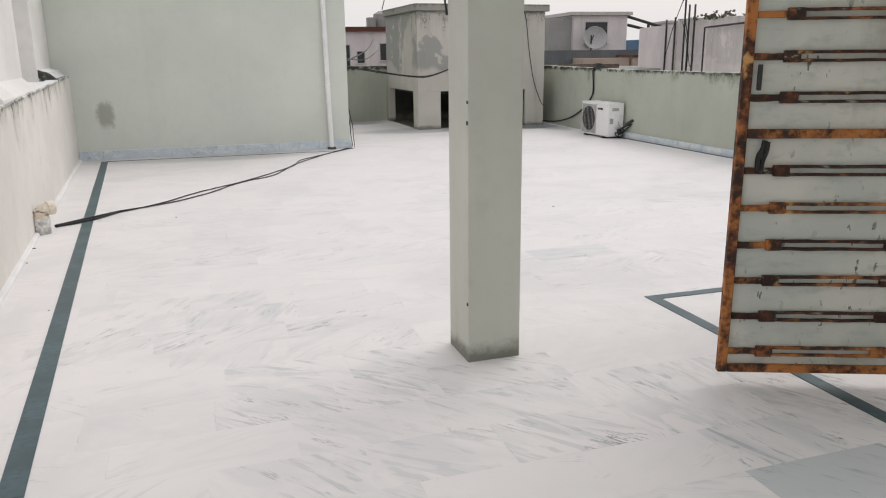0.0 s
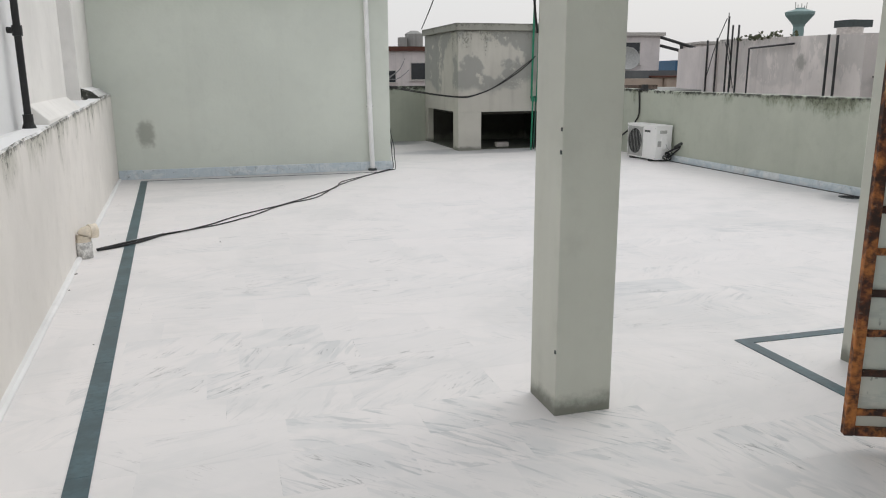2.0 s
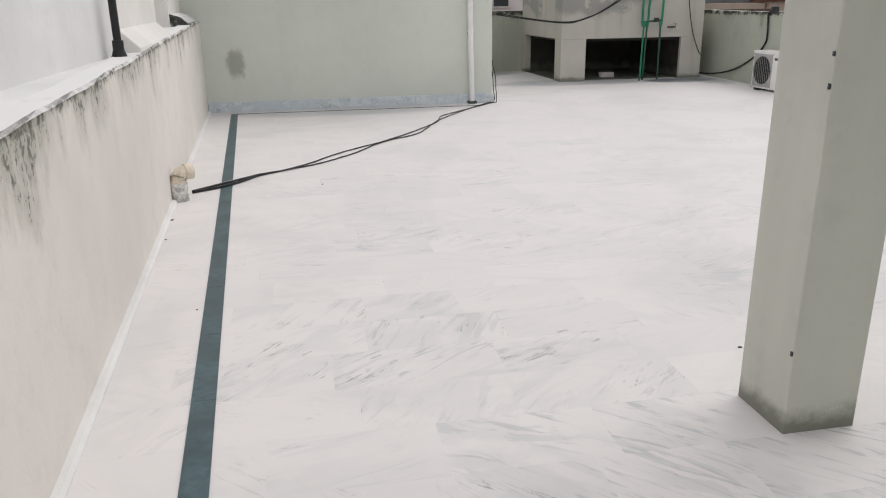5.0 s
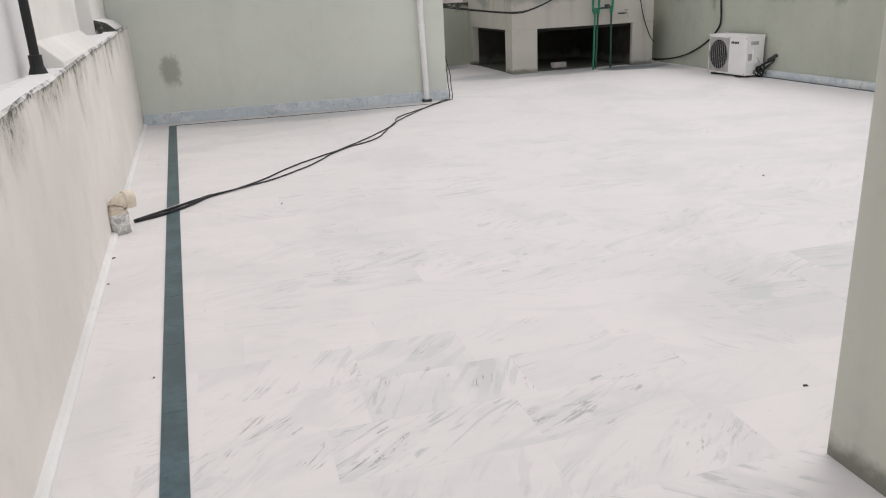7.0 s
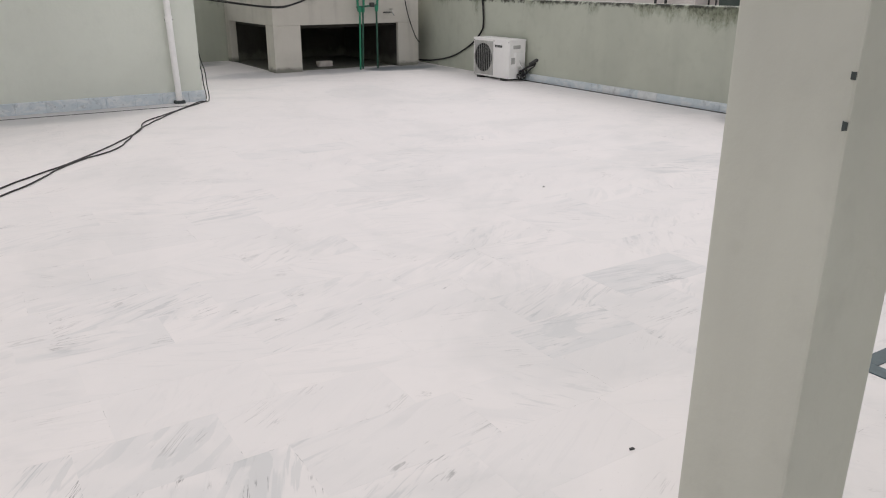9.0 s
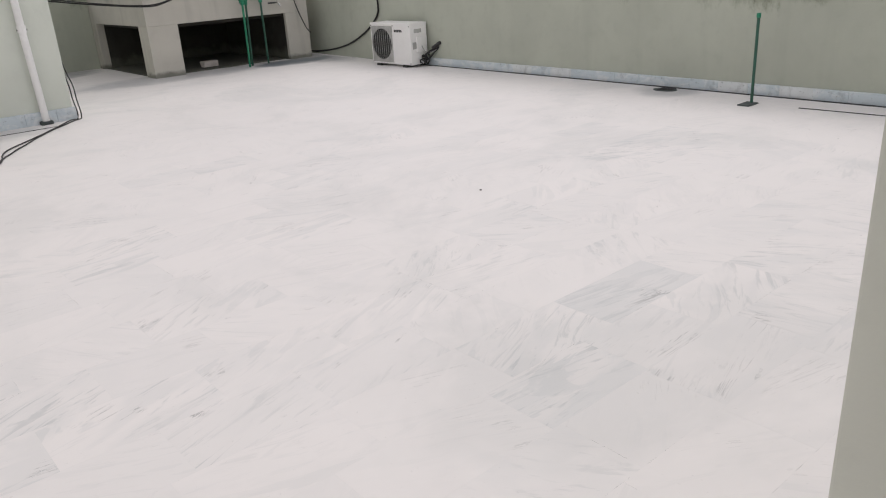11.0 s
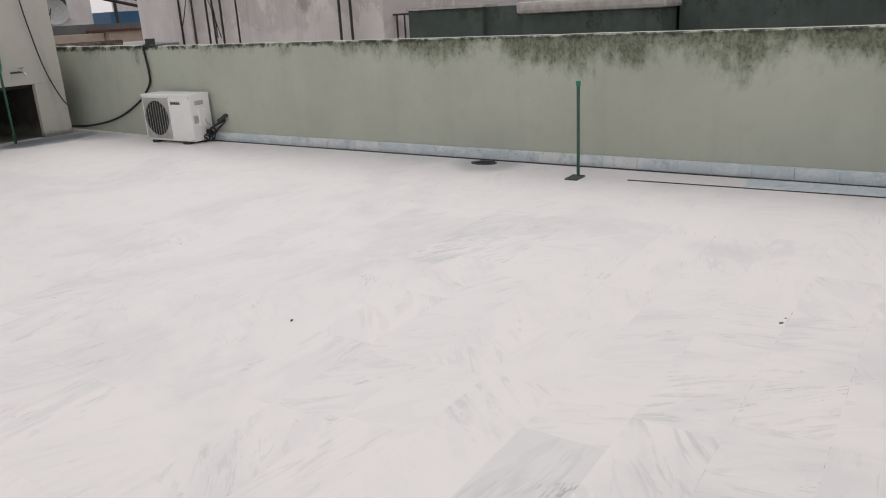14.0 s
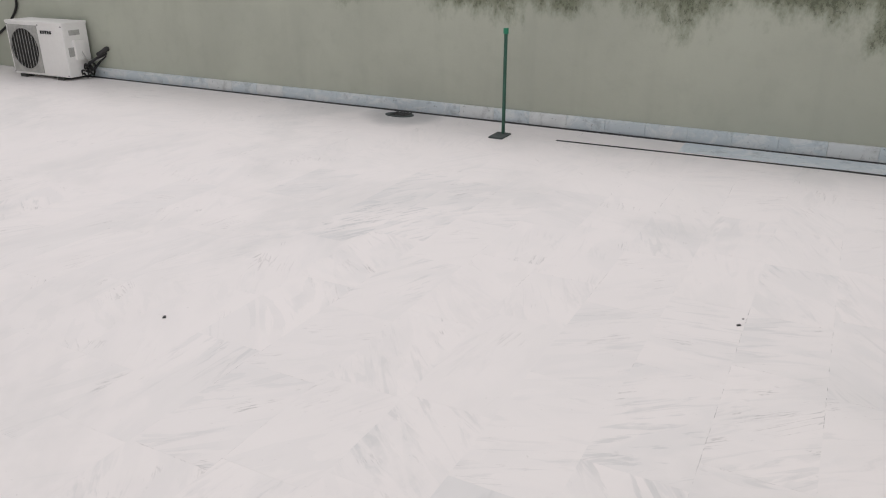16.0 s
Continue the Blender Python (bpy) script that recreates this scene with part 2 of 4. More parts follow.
# Damp and dirty spots, with the floor's shade around the tank painted in.
DAMP_SHADE = ((6.3, 13.75, 0.85, 0.42, 0.85), (4.6, 14.0, 1.9, 0.6, 0.35), (3.2, 16.2, 1.0, 0.7, 0.55), (6.7, 14.3, 0.5, 1.6, 0.45), (0.4, 11.5, 2.1, 0.6, 0.26), (6.8, 7.4, 0.4, 0.4, 0.35))
M_TILE = marble("marble_slab")
M_TILES = marble("marble_slab_field", True, darkened=DAMP_SHADE)
M_SKIRT = skirting_marble("marble_skirting", (0.56, 0.63, 0.67))
M_SKIRT_PALE = skirting_marble("pale_marble_skirting", (0.66, 0.69, 0.70))
M_GROUT = cement_joint()
M_BORDER = plain("grey_marble_border", (0.07, 0.124, 0.142), 0.4, 0, 0.2, 5)
M_CREAM = plaster("cream_plaster", (0.665, 0.70, 0.63), streak=0.25, spot=(-1.03, 11.76, 0.63), even=0.45)
M_COLUMN = plaster("cream_column_plaster", (0.60, 0.61, 0.545), streak=0.5, foot=0.10, even=1.1)
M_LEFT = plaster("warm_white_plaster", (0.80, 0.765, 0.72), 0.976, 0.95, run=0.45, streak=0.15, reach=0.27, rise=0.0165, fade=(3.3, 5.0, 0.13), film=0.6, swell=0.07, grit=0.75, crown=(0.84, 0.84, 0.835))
M_PARAPET = plaster("parapet_plaster", (0.487, 0.512, 0.432), 1.105, 0.95, run=0.6, streak=0.6, reach=0.26, even=0.9, fade=(6.5, 10.0, 0.26), film=0.95, swell=0.10, grit=0.5)
M_WARM = plaster("warm_white_pier", (0.82, 0.80, 0.765), streak=0.1)
M_WHITE = plaster("white_plaster", (0.83, 0.83, 0.825), streak=0.1)
M_TANK = plaster("stained_tank_plaster", (0.58, 0.56, 0.50), 2.16, 0.5, streak=2.2, blotch=0.8, reach=0.5, foot=0.09)
# Dirty cement; the shade under the tank is put into its near-black colour.
M_TANKSHADE = plaster("shaded_dirty_cement", (0.036, 0.032, 0.027), streak=2.0, foot=0.2)
M_TANKTOP = plaster("tank_slab_cement", (0.34, 0.335, 0.295), 2.3, 0.6, streak=1.0)
M_CONCRETE = plaster("weathered_concrete", (0.90, 0.83, 0.79), 2.28, 0.5, streak=1.3, blotch=0.25, reach=0.30, spot=(11.95, 14.4, 1.6))
M_MOSS = plaster("mossy_cement", (0.11, 0.14, 0.125), 1.45, 0.9, run=0.6, streak=2.5, reach=0.5, even=3.0)
M_CAP = plain("pale_cement_cap", (0.62, 0.58, 0.54), 0.9)
M_PVC = plain("white_pvc", (0.90, 0.90, 0.89), 0.35, 0, 0.04, 4)
M_PVC_OLD = plain("yellowed_pvc", (0.86, 0.77, 0.63), 0.4, 0, 0.12, 14)
M_STUB = plain("dirty_white_pvc", (0.84, 0.83, 0.80), 0.5, 0, 0.28, 26)
M_GREEN = plain("green_pipe_plastic", (0.02, 0.24, 0.13), 0.4)
M_DGREEN = plain("dull_green_pipe", (0.03, 0.11, 0.075), 0.5)
M_BLACK = plain("black_rubber", (0.014, 0.014, 0.015), 0.55)
M_CHROME = plain("worn_chrome", (0.6, 0.6, 0.58), 0.25, 1.0)
M_ENAMEL = plain("white_enamel", (0.92, 0.915, 0.90), 0.35, 0, 0.025, 4)
M_GRILLE = plain("grey_enamel", (0.50, 0.50, 0.48), 0.45)
M_DARK = plain("dark_interior", (0.02, 0.022, 0.022), 0.7)
M_RUST = rusty("rusted_steel", 0.55, 0.2)
M_RUST2 = rusty("rusted_bars", 0.22, 0.5)
M_RUST3 = rusty("scaled_steel", 0.3, 0.15)
M_SLATE = plain("dark_slate", (0.06, 0.075, 0.075), 0.7)
M_REBAR = plain("dark_iron_pipe", (0.05, 0.05, 0.05), 0.7)
M_TEAL = plain("pale_teal_paint", (0.30, 0.42, 0.41), 0.7)
M_WINDOW = plain("dark_window_glass", (0.03, 0.035, 0.04), 0.15)
M_PALE = plaster("pale_facade", (0.74, 0.68, 0.66), None, 0, streak=1.0)
M_GREYF = plaster("grey_facade", (0.35, 0.35, 0.33), None, 0, streak=1.5)
M_BROWN = plain("brown_roof_edge", (0.12, 0.045, 0.03), 0.8)
M_DUSK = plaster("dark_grey_facade", (0.13, 0.14, 0.145), None, 0, streak=1.5)
M_CLAY = plaster("clay_facade", (0.46, 0.37, 0.30), None, 0, streak=1.0)
M_BLUE = plain("blue_sheet", (0.05, 0.16, 0.30), 0.5)
M_WOOD = plain("weathered_planks", (0.20, 0.15, 0.12), 0.85, 0, 0.3, 6)
M_LEAF = plain("leaf_green", (0.09, 0.10, 0.05), 0.6)
M_GROUND = plain("far_ground", (0.14, 0.13, 0.11), 0.95, 0, 0.3, 0.05)


def sheet_paint():
    """Grey-green sheet paint with small dark flaked spots that run down a little."""
    m = Mat("flaked_grey_green_paint", 0.6)
    c = m.mix(m.ramp(m.noise(3, 5), 0.35, 0.65), (0.56, 0.59, 0.55), (0.70, 0.69, 0.635))
    c = m.mix(m.math("MULTIPLY", m.ramp(m.noise(8, 5, (1, 1, 2.5), rough=0.65), 0.5, 0.7), 0.35), c, (0.30, 0.345, 0.345))
    spots = m.math("MULTIPLY", m.ramp(m.noise(30, 3, (1, 1, 0.45), rough=0.6), 0.63, 0.67), m.ramp(m.noise(4, 4), 0.42, 0.58))
    c = m.mix(m.math("MULTIPLY", spots, 0.85), c, (0.05, 0.055, 0.05))
    c = m.mix(m.math("MULTIPLY", m.ramp(m.noise(5, 5, (1, 1, 0.2)), 0.60, 0.75), 0.3), c, (0.30, 0.20, 0.12))
    m.bump(m.noise(30, 5), 0.3, 0.004)
    return m.done(c)


M_SHEET = sheet_paint()


# ---- mesh helpers ----
def box(bm, x0, x1, y0, y1, z0, z1):
    made = bmesh.ops.create_cube(bm, size=1.0)["verts"]
    for v in made:
        v.co = Vector((x0 + (x1 - x0) * (v.co.x + 0.5), y0 + (y1 - y0) * (v.co.y + 0.5), z0 + (z1 - z0) * (v.co.z + 0.5)))
    return made


def rod(bm, a, b, r, sides=12, r2=None):
    a, b = Vector(a), Vector(b)
    d = b - a
    m = Matrix.Translation((a + b) / 2) @ d.to_track_quat("Z", "Y").to_matrix().to_4x4()
    return bmesh.ops.create_cone(bm, cap_ends=True, segments=sides, radius1=r, radius2=r if r2 is None else r2, depth=d.length, matrix=m)["verts"]


def soften(bm, w, seg=2):
    sharp = [e for e in bm.edges if len(e.link_faces) == 2 and e.calc_face_angle(0) > 0.5]
    bmesh.ops.bevel(bm, geom=sharp, offset=w, segments=seg, affect="EDGES", profile=0.6)


def mesh_of(name, bm, material, smooth=False):
    me = bpy.data.meshes.new(name)
    bm.to_mesh(me)
    bm.free()
    me.materials.append(material)
    if smooth:
        for p in me.polygons:
            p.use_smooth = True
    return me


def part(name, bm, material, parent=None, label="", smooth=False):
    ob = new(name, mesh_of(name, bm, material, smooth))
    ob.parent = parent
    if label:
        tagged(ob, label)
    return ob


def thing(name, at, label, category, group="", kind="", rz=0.0):
    ob = new(name)
    ob.matrix_world = pose(*at, 0, 0, rz)
    ob.empty_display_size = 0.1
    return tagged(ob, label, category, group, kind)


def block(name, x0, x1, y0, y1, z0, z1, material, parent=None, label="", w=0.0, seg=2):
    bm = bmesh.new()
    box(bm, x0, x1, y0, y1, z0, z1)
    if w:
        soften(bm, w, seg)
    return part(name, bm, material, parent, label)


def tube(name, points, r, material, parent=None, label="", wobble=0.0, steps=6):
    """A cable or pipe through points, smoothed."""
    pts = [Vector(p) for p in points]
    fine = []
    for i in range(len(pts) - 1):
        p0, p1, p2, p3 = pts[max(i - 1, 0)], pts[i], pts[i + 1], pts[min(i + 2, len(pts) - 1)]
        for k in range(steps):
            t = k / steps
            q = 0.5 * (2 * p1 + (p2 - p0) * t + (2 * p0 - 5 * p1 + 4 * p2 - p3) * t * t + (3 * p1 - p0 - 3 * p2 + p3) * t ** 3)
            fine.append(q + Vector((noise.noise(q * 5), noise.noise(q * 5 + Vector((9, 0, 0))), 0)) * wobble)
    fine.append(pts[-1])
    bm = bmesh.new()
    rings = []
    for i, q in enumerate(fine):
        d = (fine[min(i + 1, len(fine) - 1)] - fine[max(i - 1, 0)]).normalized()
        side = d.cross(Vector((0.31, 0.17, 0.93))).normalized()
        up = side.cross(d)
        rings.append([bm.verts.new(q + (side * math.cos(a) + up * math.sin(a)) * r) for a in (k * math.tau / 8 for k in range(8))])
    for a, b in zip(rings, rings[1:]):
        for k in range(8):
            bm.faces.new((a[k], a[(k + 1) % 8], b[(k + 1) % 8], b[k]))
    bm.faces.new(rings[0]), bm.faces.new(rings[-1][::-1])
    bmesh.ops.recalc_face_normals(bm, faces=bm.faces)
    return part(name, bm, material, parent, label, True)


def strip_wall(bm, a, b, thick, z0, za, zb, cuts=24, rough=0.0):
    """A wall from a to b in plan, thick to its left, whose top runs from za to zb, a little uneven."""
    a, b = Vector(a), Vector(b)
    d = (b - a).normalized()
    n = Vector((-d.y, d.x))
    rows = []
    for i in range(cuts + 1):
        t = i / cuts
        p = a.lerp(b, t)
        z = za + (zb - za) * t + rough * noise.noise(Vector((p.x * 3, p.y * 3, 1)))
        q = p + n * thick
        w = rough * 0.5 * noise.noise(Vector((p.x * 4, p.y * 4, 7)))
        rows.append([bm.verts.new(c) for c in ((p.x, p.y, z0), (p.x + n.x * w, p.y + n.y * w, z - 0.012), (p.x + n.x * 0.012, p.y + n.y * 0.012, z), (q.x, q.y, z), (q.x, q.y, z0))])
    for r, s in zip(rows, rows[1:]):
        for k in range(5):
            bm.faces.new((r[k], r[(k + 1) % 5], s[(k + 1) % 5], s[k]))
    bm.faces.new(rows[0]), bm.faces.new(rows[-1][::-1])
    bmesh.ops.recalc_face_normals(bm, faces=bm.faces)


def flat_strip(name, a, b, w, material, parent, top):
    """A thin straight strip on the floor from a to b, w wide to its left."""
    a, b = Vector(a), Vector(b)
    d = (b - a).normalized()
    side = Vector((-d.y, d.x)) * w
    bm = bmesh.new()
    lo, hi = ([bm.verts.new((c.x, c.y, z)) for c in (a, b, b + side, a + side)] for z in (-0.003, top))
    bm.faces.new(hi), bm.faces.new(lo[::-1])
    for i in range(4):
        bm.faces.new((lo[i], lo[(i + 1) % 4], hi[(i + 1) % 4], hi[i]))
    bmesh.ops.recalc_face_normals(bm, faces=bm.faces)
    return part(name, bm, material, parent)


# ---- structure ----
ROW, ROW0 = 0.302, 4.69
floor = tagged(block("floor", -1.6, 7.4, -4.0, 16.6, -0.16, -0.0002, M_GROUT), "white veined marble slab roof terrace floor", "floor", kind="structure")


def left_x(y):
    return -1.02 - 0.0495 * (y - 3.3)


bm = bmesh.new()
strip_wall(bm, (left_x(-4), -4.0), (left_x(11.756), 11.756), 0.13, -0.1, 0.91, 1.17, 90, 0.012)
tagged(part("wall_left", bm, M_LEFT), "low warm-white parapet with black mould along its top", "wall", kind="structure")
bm = bmesh.new()
strip_wall(bm, (7.0, 12.45), (7.08, -4.0), 0.15, -0.1, 1.12, 1.10, 80, 0.006)
tagged(part("wall_right", bm, M_PARAPET), "grey-green plastered parapet with mould-stained top edge", "wall", kind="structure")
bm = bmesh.new()
strip_wall(bm, (7.21, 16.6), (7.004, 12.45), 0.15, -0.1, 1.16, 1.13, 16, 0.006)
tagged(part("wall_right_rear", bm, M_PARAPET), "short grey-green parapet stretch behind the water tank", "wall", kind="structure")
tagged(block("wall_back", 2.4, 7.2, 16.45, 16.6, -0.1, 1.16, M_PARAPET), "shaded grey-green rear parapet", "wall", kind="structure")
tagged(block("wall_behind", -1.2, 7.2, -4.15, -4.0, -0.1, 1.1, M_CREAM), "plain cream plastered parapet", "wall", kind="structure")

stair = thing("stair_room", (0.5, 11.758, 0), "pale grey-green plastered stair room with a flat overhanging roof", "stair room")
block("wall", -2.5, 1.905, 0, 4.7, -0.1, 2.69, M_CREAM, stair)
block("roof_slab", -2.3, 2.22, -0.26, 5.0, 2.69, 2.87, M_CREAM, stair, w=0.012)
bm = bmesh.new()
for i in range(13):
    x0 = -1.93 + i * 0.305
    box(bm, x0, min(x0 + 0.304, 1.93), -0.03, 0.001, -0.004, 0.128 + 0.004 * noise.noise(Vector((i, 2, 5))))
soften(bm, 0.005, 1)
part("skirting", bm, M_SKIRT, stair, "blue-grey marble skirting tiles")

column = tagged(block("column", 1.224, 1.482, 3.182, 3.447, -0.05, 2.65, M_COLUMN, w=0.006), "square cream plastered concrete column stained at its foot", "column", kind="structure")

tagged(block("column", 2.872, 3.128, 3.105, 3.37, -0.05, 2.65, M_COLUMN, w=0.006), "square cream plastered concrete column behind the open gate", "column", kind="structure")

# Unseen roof and wall added for shade; posts and beam are assumed supports.
shade_canopy = thing("shade_roof", (1.2, 3.46, 2.9), "unseen flat concrete roof and wall added to shade the column", "roof")
block("slab", 0.0, 3.4, -3.3, -1.3, 0.25, 0.39, M_CREAM, shade_canopy, w=0.008)
block("shade_wall", -0.35, 3.4, -3.45, -3.3, -2.9, 0.39, M_CREAM, shade_canopy)
block("gate_post", 1.83, 1.98, -1.32, -1.1, -2.9, 0.25, M_CREAM, shade_canopy)
block("gate_post", 3.2, 3.4, -1.75, -1.5, -2.9, 0.25, M_CREAM, shade_canopy)
block("beam", 0.02, 3.38, -0.27, -0.02, -0.249, 0.0, M_CREAM, shade_canopy)

for dx, z in ((0.0, 1.10), (0.001, 1.19), (0.0, 0.27)):
    bm = bmesh.new()
    for v in box(bm, 1.2185 + dx, 1.2245, 3.1845, 3.192, z, z + 0.02):
        v.co += Vector((0, 0, 0.01 * noise.noise(v.co * 40)))
    part("chip", bm, M_SLATE, column, "dark chipped corner")

# neighbour's white house beyond the low wall
house = thing("white_neighbour_house", (-1.5, 4.5, 0), "plain white plastered neighbouring house wall beside the terrace", "house", rz=2.91)
block("wall", -0.4, -0.1, 1.8, 6.48, -0.5, 5.0, M_WHITE, house)
bm = bmesh.new()
for v in box(bm, -0.35, 0.0, -9.4, 3.01, -0.5, 5.0):
    v.co.x += 0.0515 * v.co.y - 1.46
    v.co.y += 3.4
    v.co = house.matrix_world.inverted() @ v.co
part("wall", bm, M_WHITE, house)
bm = bmesh.new()
for v in box(bm, 0.0, 0.31, -9, 7.2, 0.6, 0.95):
    if v.co.z > 0.7:
        v.co.z = 0.895 if v.co.y < 0 else 1.155
part("ledge", bm, M_WHITE, house)
bm = bmesh.new()
for a, b, r in ((-0.01, 0.02, 0.022), (0.02, 0.032, 0.014)):
    rod(bm, house.matrix_world.inverted() @ Vector((-1.404 + a, 4.492, 1.466)), house.matrix_world.inverted() @ Vector((-1.404 + b, 4.492, 1.466)), r, 16)
part("pipe_outlet", bm, M_GRILLE, house)



def beside(name, y0, y1, section, material, parent, label=""):
    """A prism along the low wall from y0 to y1; section: (distance behind the wall's face, height)."""
    bm = bmesh.new()
    turn = parent.matrix_world.inverted()
    ends = [[bm.verts.new(turn @ Vector((left_x(y) - o, y, z))) for o, z in section] for y in (y0, y1)]
    n = len(section)
    for k in range(n):
        bm.faces.new((ends[0][k], ends[0][(k + 1) % n], ends[1][(k + 1) % n], ends[1][k]))
    bm.faces.new(ends[0]), bm.faces.new(ends[1][::-1])
    bmesh.ops.recalc_face_normals(bm, faces=bm.faces)
    soften(bm, 0.012, 2)
    return part(name, bm, material, parent, label)


beside("pier", 6.40, 8.42, ((0.135, 1.0), (0.135, 5.0), (0.5, 5.0), (0.5, 1.0)), M_WARM, house)
beside("haunch", 6.37, 8.40, ((0.012, 1.05), (0.012, 1.105), (0.14, 1.225), (0.14, 1.05)), M_WARM, house, "sloping cement haunch on the low wall")
beside("pier", 10.25, 11.745, ((0.21, 1.0), (0.21, 5.0), (0.55, 5.0), (0.55, 1.0)), M_WARM, house)
beside("haunch", 10.3, 11.6, ((0.014, 1.1), (0.014, 1.16), (0.10, 1.235), (0.215, 1.27), (0.215, 1.1)), M_LEFT, house, "stained cement haunch on the low wall")

# raised water tank
tank = thing("water_tank", (5.5, 15.2, 0), "raised concrete water tank with peeling stained plaster on short legs", "water tank")
block("body", -1.3, 1.3, -1.13, 1.24, 0.71, 2.17, M_TANK, tank, w=0.008)
block("slab", -1.36, 1.36, -1.20, 1.24, 2.175, 2.30, M_TANKTOP, tank, w=0.01)
for x0, x1, y0, y1 in ((-1.3, -0.85, -1.13, -0.80), (0.90, 1.3, -1.13, -1.06), (-1.3, -1.18, 1.02, 1.24), (1.18, 1.3, 1.02, 1.24)):
    block("leg", x0, x1, y0, y1, -0.05, 0.71, M_TANK, tank, w=0.008)
# Panels and bed are added, coloured dark as the shade beneath the tank.
block("underside", -1.18, 1.18, -1.0, 1.12, 0.66, 0.706, M_TANKSHADE, tank, "tank underside coloured near-black for its shade")
block("inner_panel", 0.905, 1.19, -1.055, 1.02, -0.05, 0.655, M_TANKSHADE, tank, "added dirty cement panel coloured dark for shade")
block("side_panel", 1.2, 1.295, -1.05, 1.02, -0.05, 0.70, M_TANKSHADE, tank, "added dirty cement panel coloured dark for shade")
block("rear_panel", -1.18, 1.18, 1.03, 1.235, -0.05, 0.70, M_TANKSHADE, tank, "added dirty cement panel coloured dark for shade")
block("bed", -1.26, 0.90, -0.98, 1.02, -0.01, 0.012, M_TANKSHADE, tank, "dirty cement bed coloured dark for the shade over it")

# rusty gate leaf
gate = thing("steel_gate", (2.165, 2.605, 0.06), "rusted steel gate leaf with flaked grey-green sheet, standing open", "gate", rz=-22)
W, H = 0.86, 2.0
for name, x0, x1, z0, z1, rust in (("stile", -0.008, 0.03, 0, H, M_RUST3), ("stile", W - 0.035, W, 0, H, M_RUST), ("rail", 0.031, W - 0.036, 0, 0.034, M_RUST), ("rail", 0.031, W - 0.036, H - 0.03, H, M_RUST), ("rail", 0.031, W - 0.036, 1.002, 1.038, M_RUST)):
    block(name, x0, x1, -0.018, 0.018, z0, z1, rust, gate, w=0.003, seg=1)
block("sheet", 0.02, W - 0.02, 0.004, 0.009, 0.015, H - 0.015, M_SHEET, gate, "flaked grey-green painted sheet")
for z in (0.095, 0.253, 0.41, 0.563, 0.719, 0.872, 1.162, 1.319, 1.477, 1.635, 1.793):
    bm = bmesh.new()
    s0, s1 = 0.21 + random.uniform(-0.004, 0.008), 0.62
    box(bm, 0.031, 0.15, -0.012, 0.004, z - 0.014, z + 0.012)
    box(bm, 0.146, s0, -0.016, 0.004, z - 0.023, z + 0.023)
    box(bm, s1, s1 + 0.065, -0.016, 0.004, z - 0.023, z + 0.023)
    box(bm, s1 + 0.06, W - 0.036, -0.012, 0.004, z - 0.013, z + 0.012)
    box(bm, s0 - 0.002, s1 + 0.002, -0.014, 0.004, z + 0.010, z + 0.022)
    box(bm, s0 - 0.002, s1 + 0.002, -0.014, 0.004, z - 0.022, z - 0.011)
    bmesh.ops.subdivide_edges(bm, edges=[e for e in bm.edges if e.calc_length() > 0.1], cuts=7)
    for v in bm.verts:
        v.co.z += 0.0026 * noise.noise(v.co * 24 + Vector((0, 0, z * 50)))
    soften(bm, 0.003, 1)
    part("bar", bm, M_RUST2, gate)
tube("latch", [(0.10, -0.022, 0.995), (0.092, -0.026, 0.96), (0.078, -0.026, 0.93), (0.08, -0.022, 0.872)], 0.011, M_BLACK, gate)
tube("latch", [(0.112, -0.022, 0.99), (0.108, -0.026, 0.95), (0.098, -0.026, 0.92), (0.094, -0.022, 0.872)], 0.009, M_BLACK, gate)
block("bolt", 0.048, 0.064, -0.032, -0.012, 1.19, 1.29, M_REBAR, gate, w=0.004)
for z in (0.25, 1.0, 1.75):
    tube("hinge", [(W - 0.01, 0, z), (W + 0.09, -0.01, z)], 0.014, M_RUST, gate)

# air-conditioner outdoor unit: front towards -x, fan at +y
ac = thing("air_conditioner_unit", (6.635, 12.16, 0), "white outdoor air-conditioner unit with a dark round fan grille", "air conditioner", rz=-88.0)
AW, AD, AH = 0.85, 0.30, 0.575
block("case", 0, AW, 0, AD, 0.03, AH, M_ENAMEL, ac, w=0.012)
block("top_cover", -0.004, AW + 0.004, -0.004, AD + 0.004, AH - 0.02, AH + 0.006, M_ENAMEL, ac, w=0.006)
FX, FZ, FR = 0.255, 0.30, 0.215
block("fan_panel", 0.03, 0.475, -0.008, 0.002, 0.055, AH - 0.035, M_GRILLE, ac, "grey moulded fan panel", w=0.003)
bm = bmesh.new()
rod(bm, (FX, -0.0095, FZ), (FX, -0.002, FZ), FR - 0.01, 40)
part("fan_opening", bm, M_DARK, ac, "dark round fan opening")
bm = bmesh.new()
for k in range(40):
    a0, a1 = k * math.tau / 40, (k + 1) * math.tau / 40
    rod(bm, (FX + FR * math.cos(a0), -0.012, FZ + FR * math.sin(a0)), (FX + FR * math.cos(a1), -0.012, FZ + FR * math.sin(a1)), 0.007, 6)
part("grille_ring", bm, M_GRILLE, ac)
for k in range(-4, 5):
    h = math.sqrt(max(FR ** 2 - (k * 0.045) ** 2, 0))
    bm = bmesh.new()
    rod(bm, (FX + k * 0.045, -0.016, FZ - h), (FX + k * 0.045, -0.016, FZ + h), 0.0024, 6)
    part("grille_bar", bm, M_GRILLE, ac)
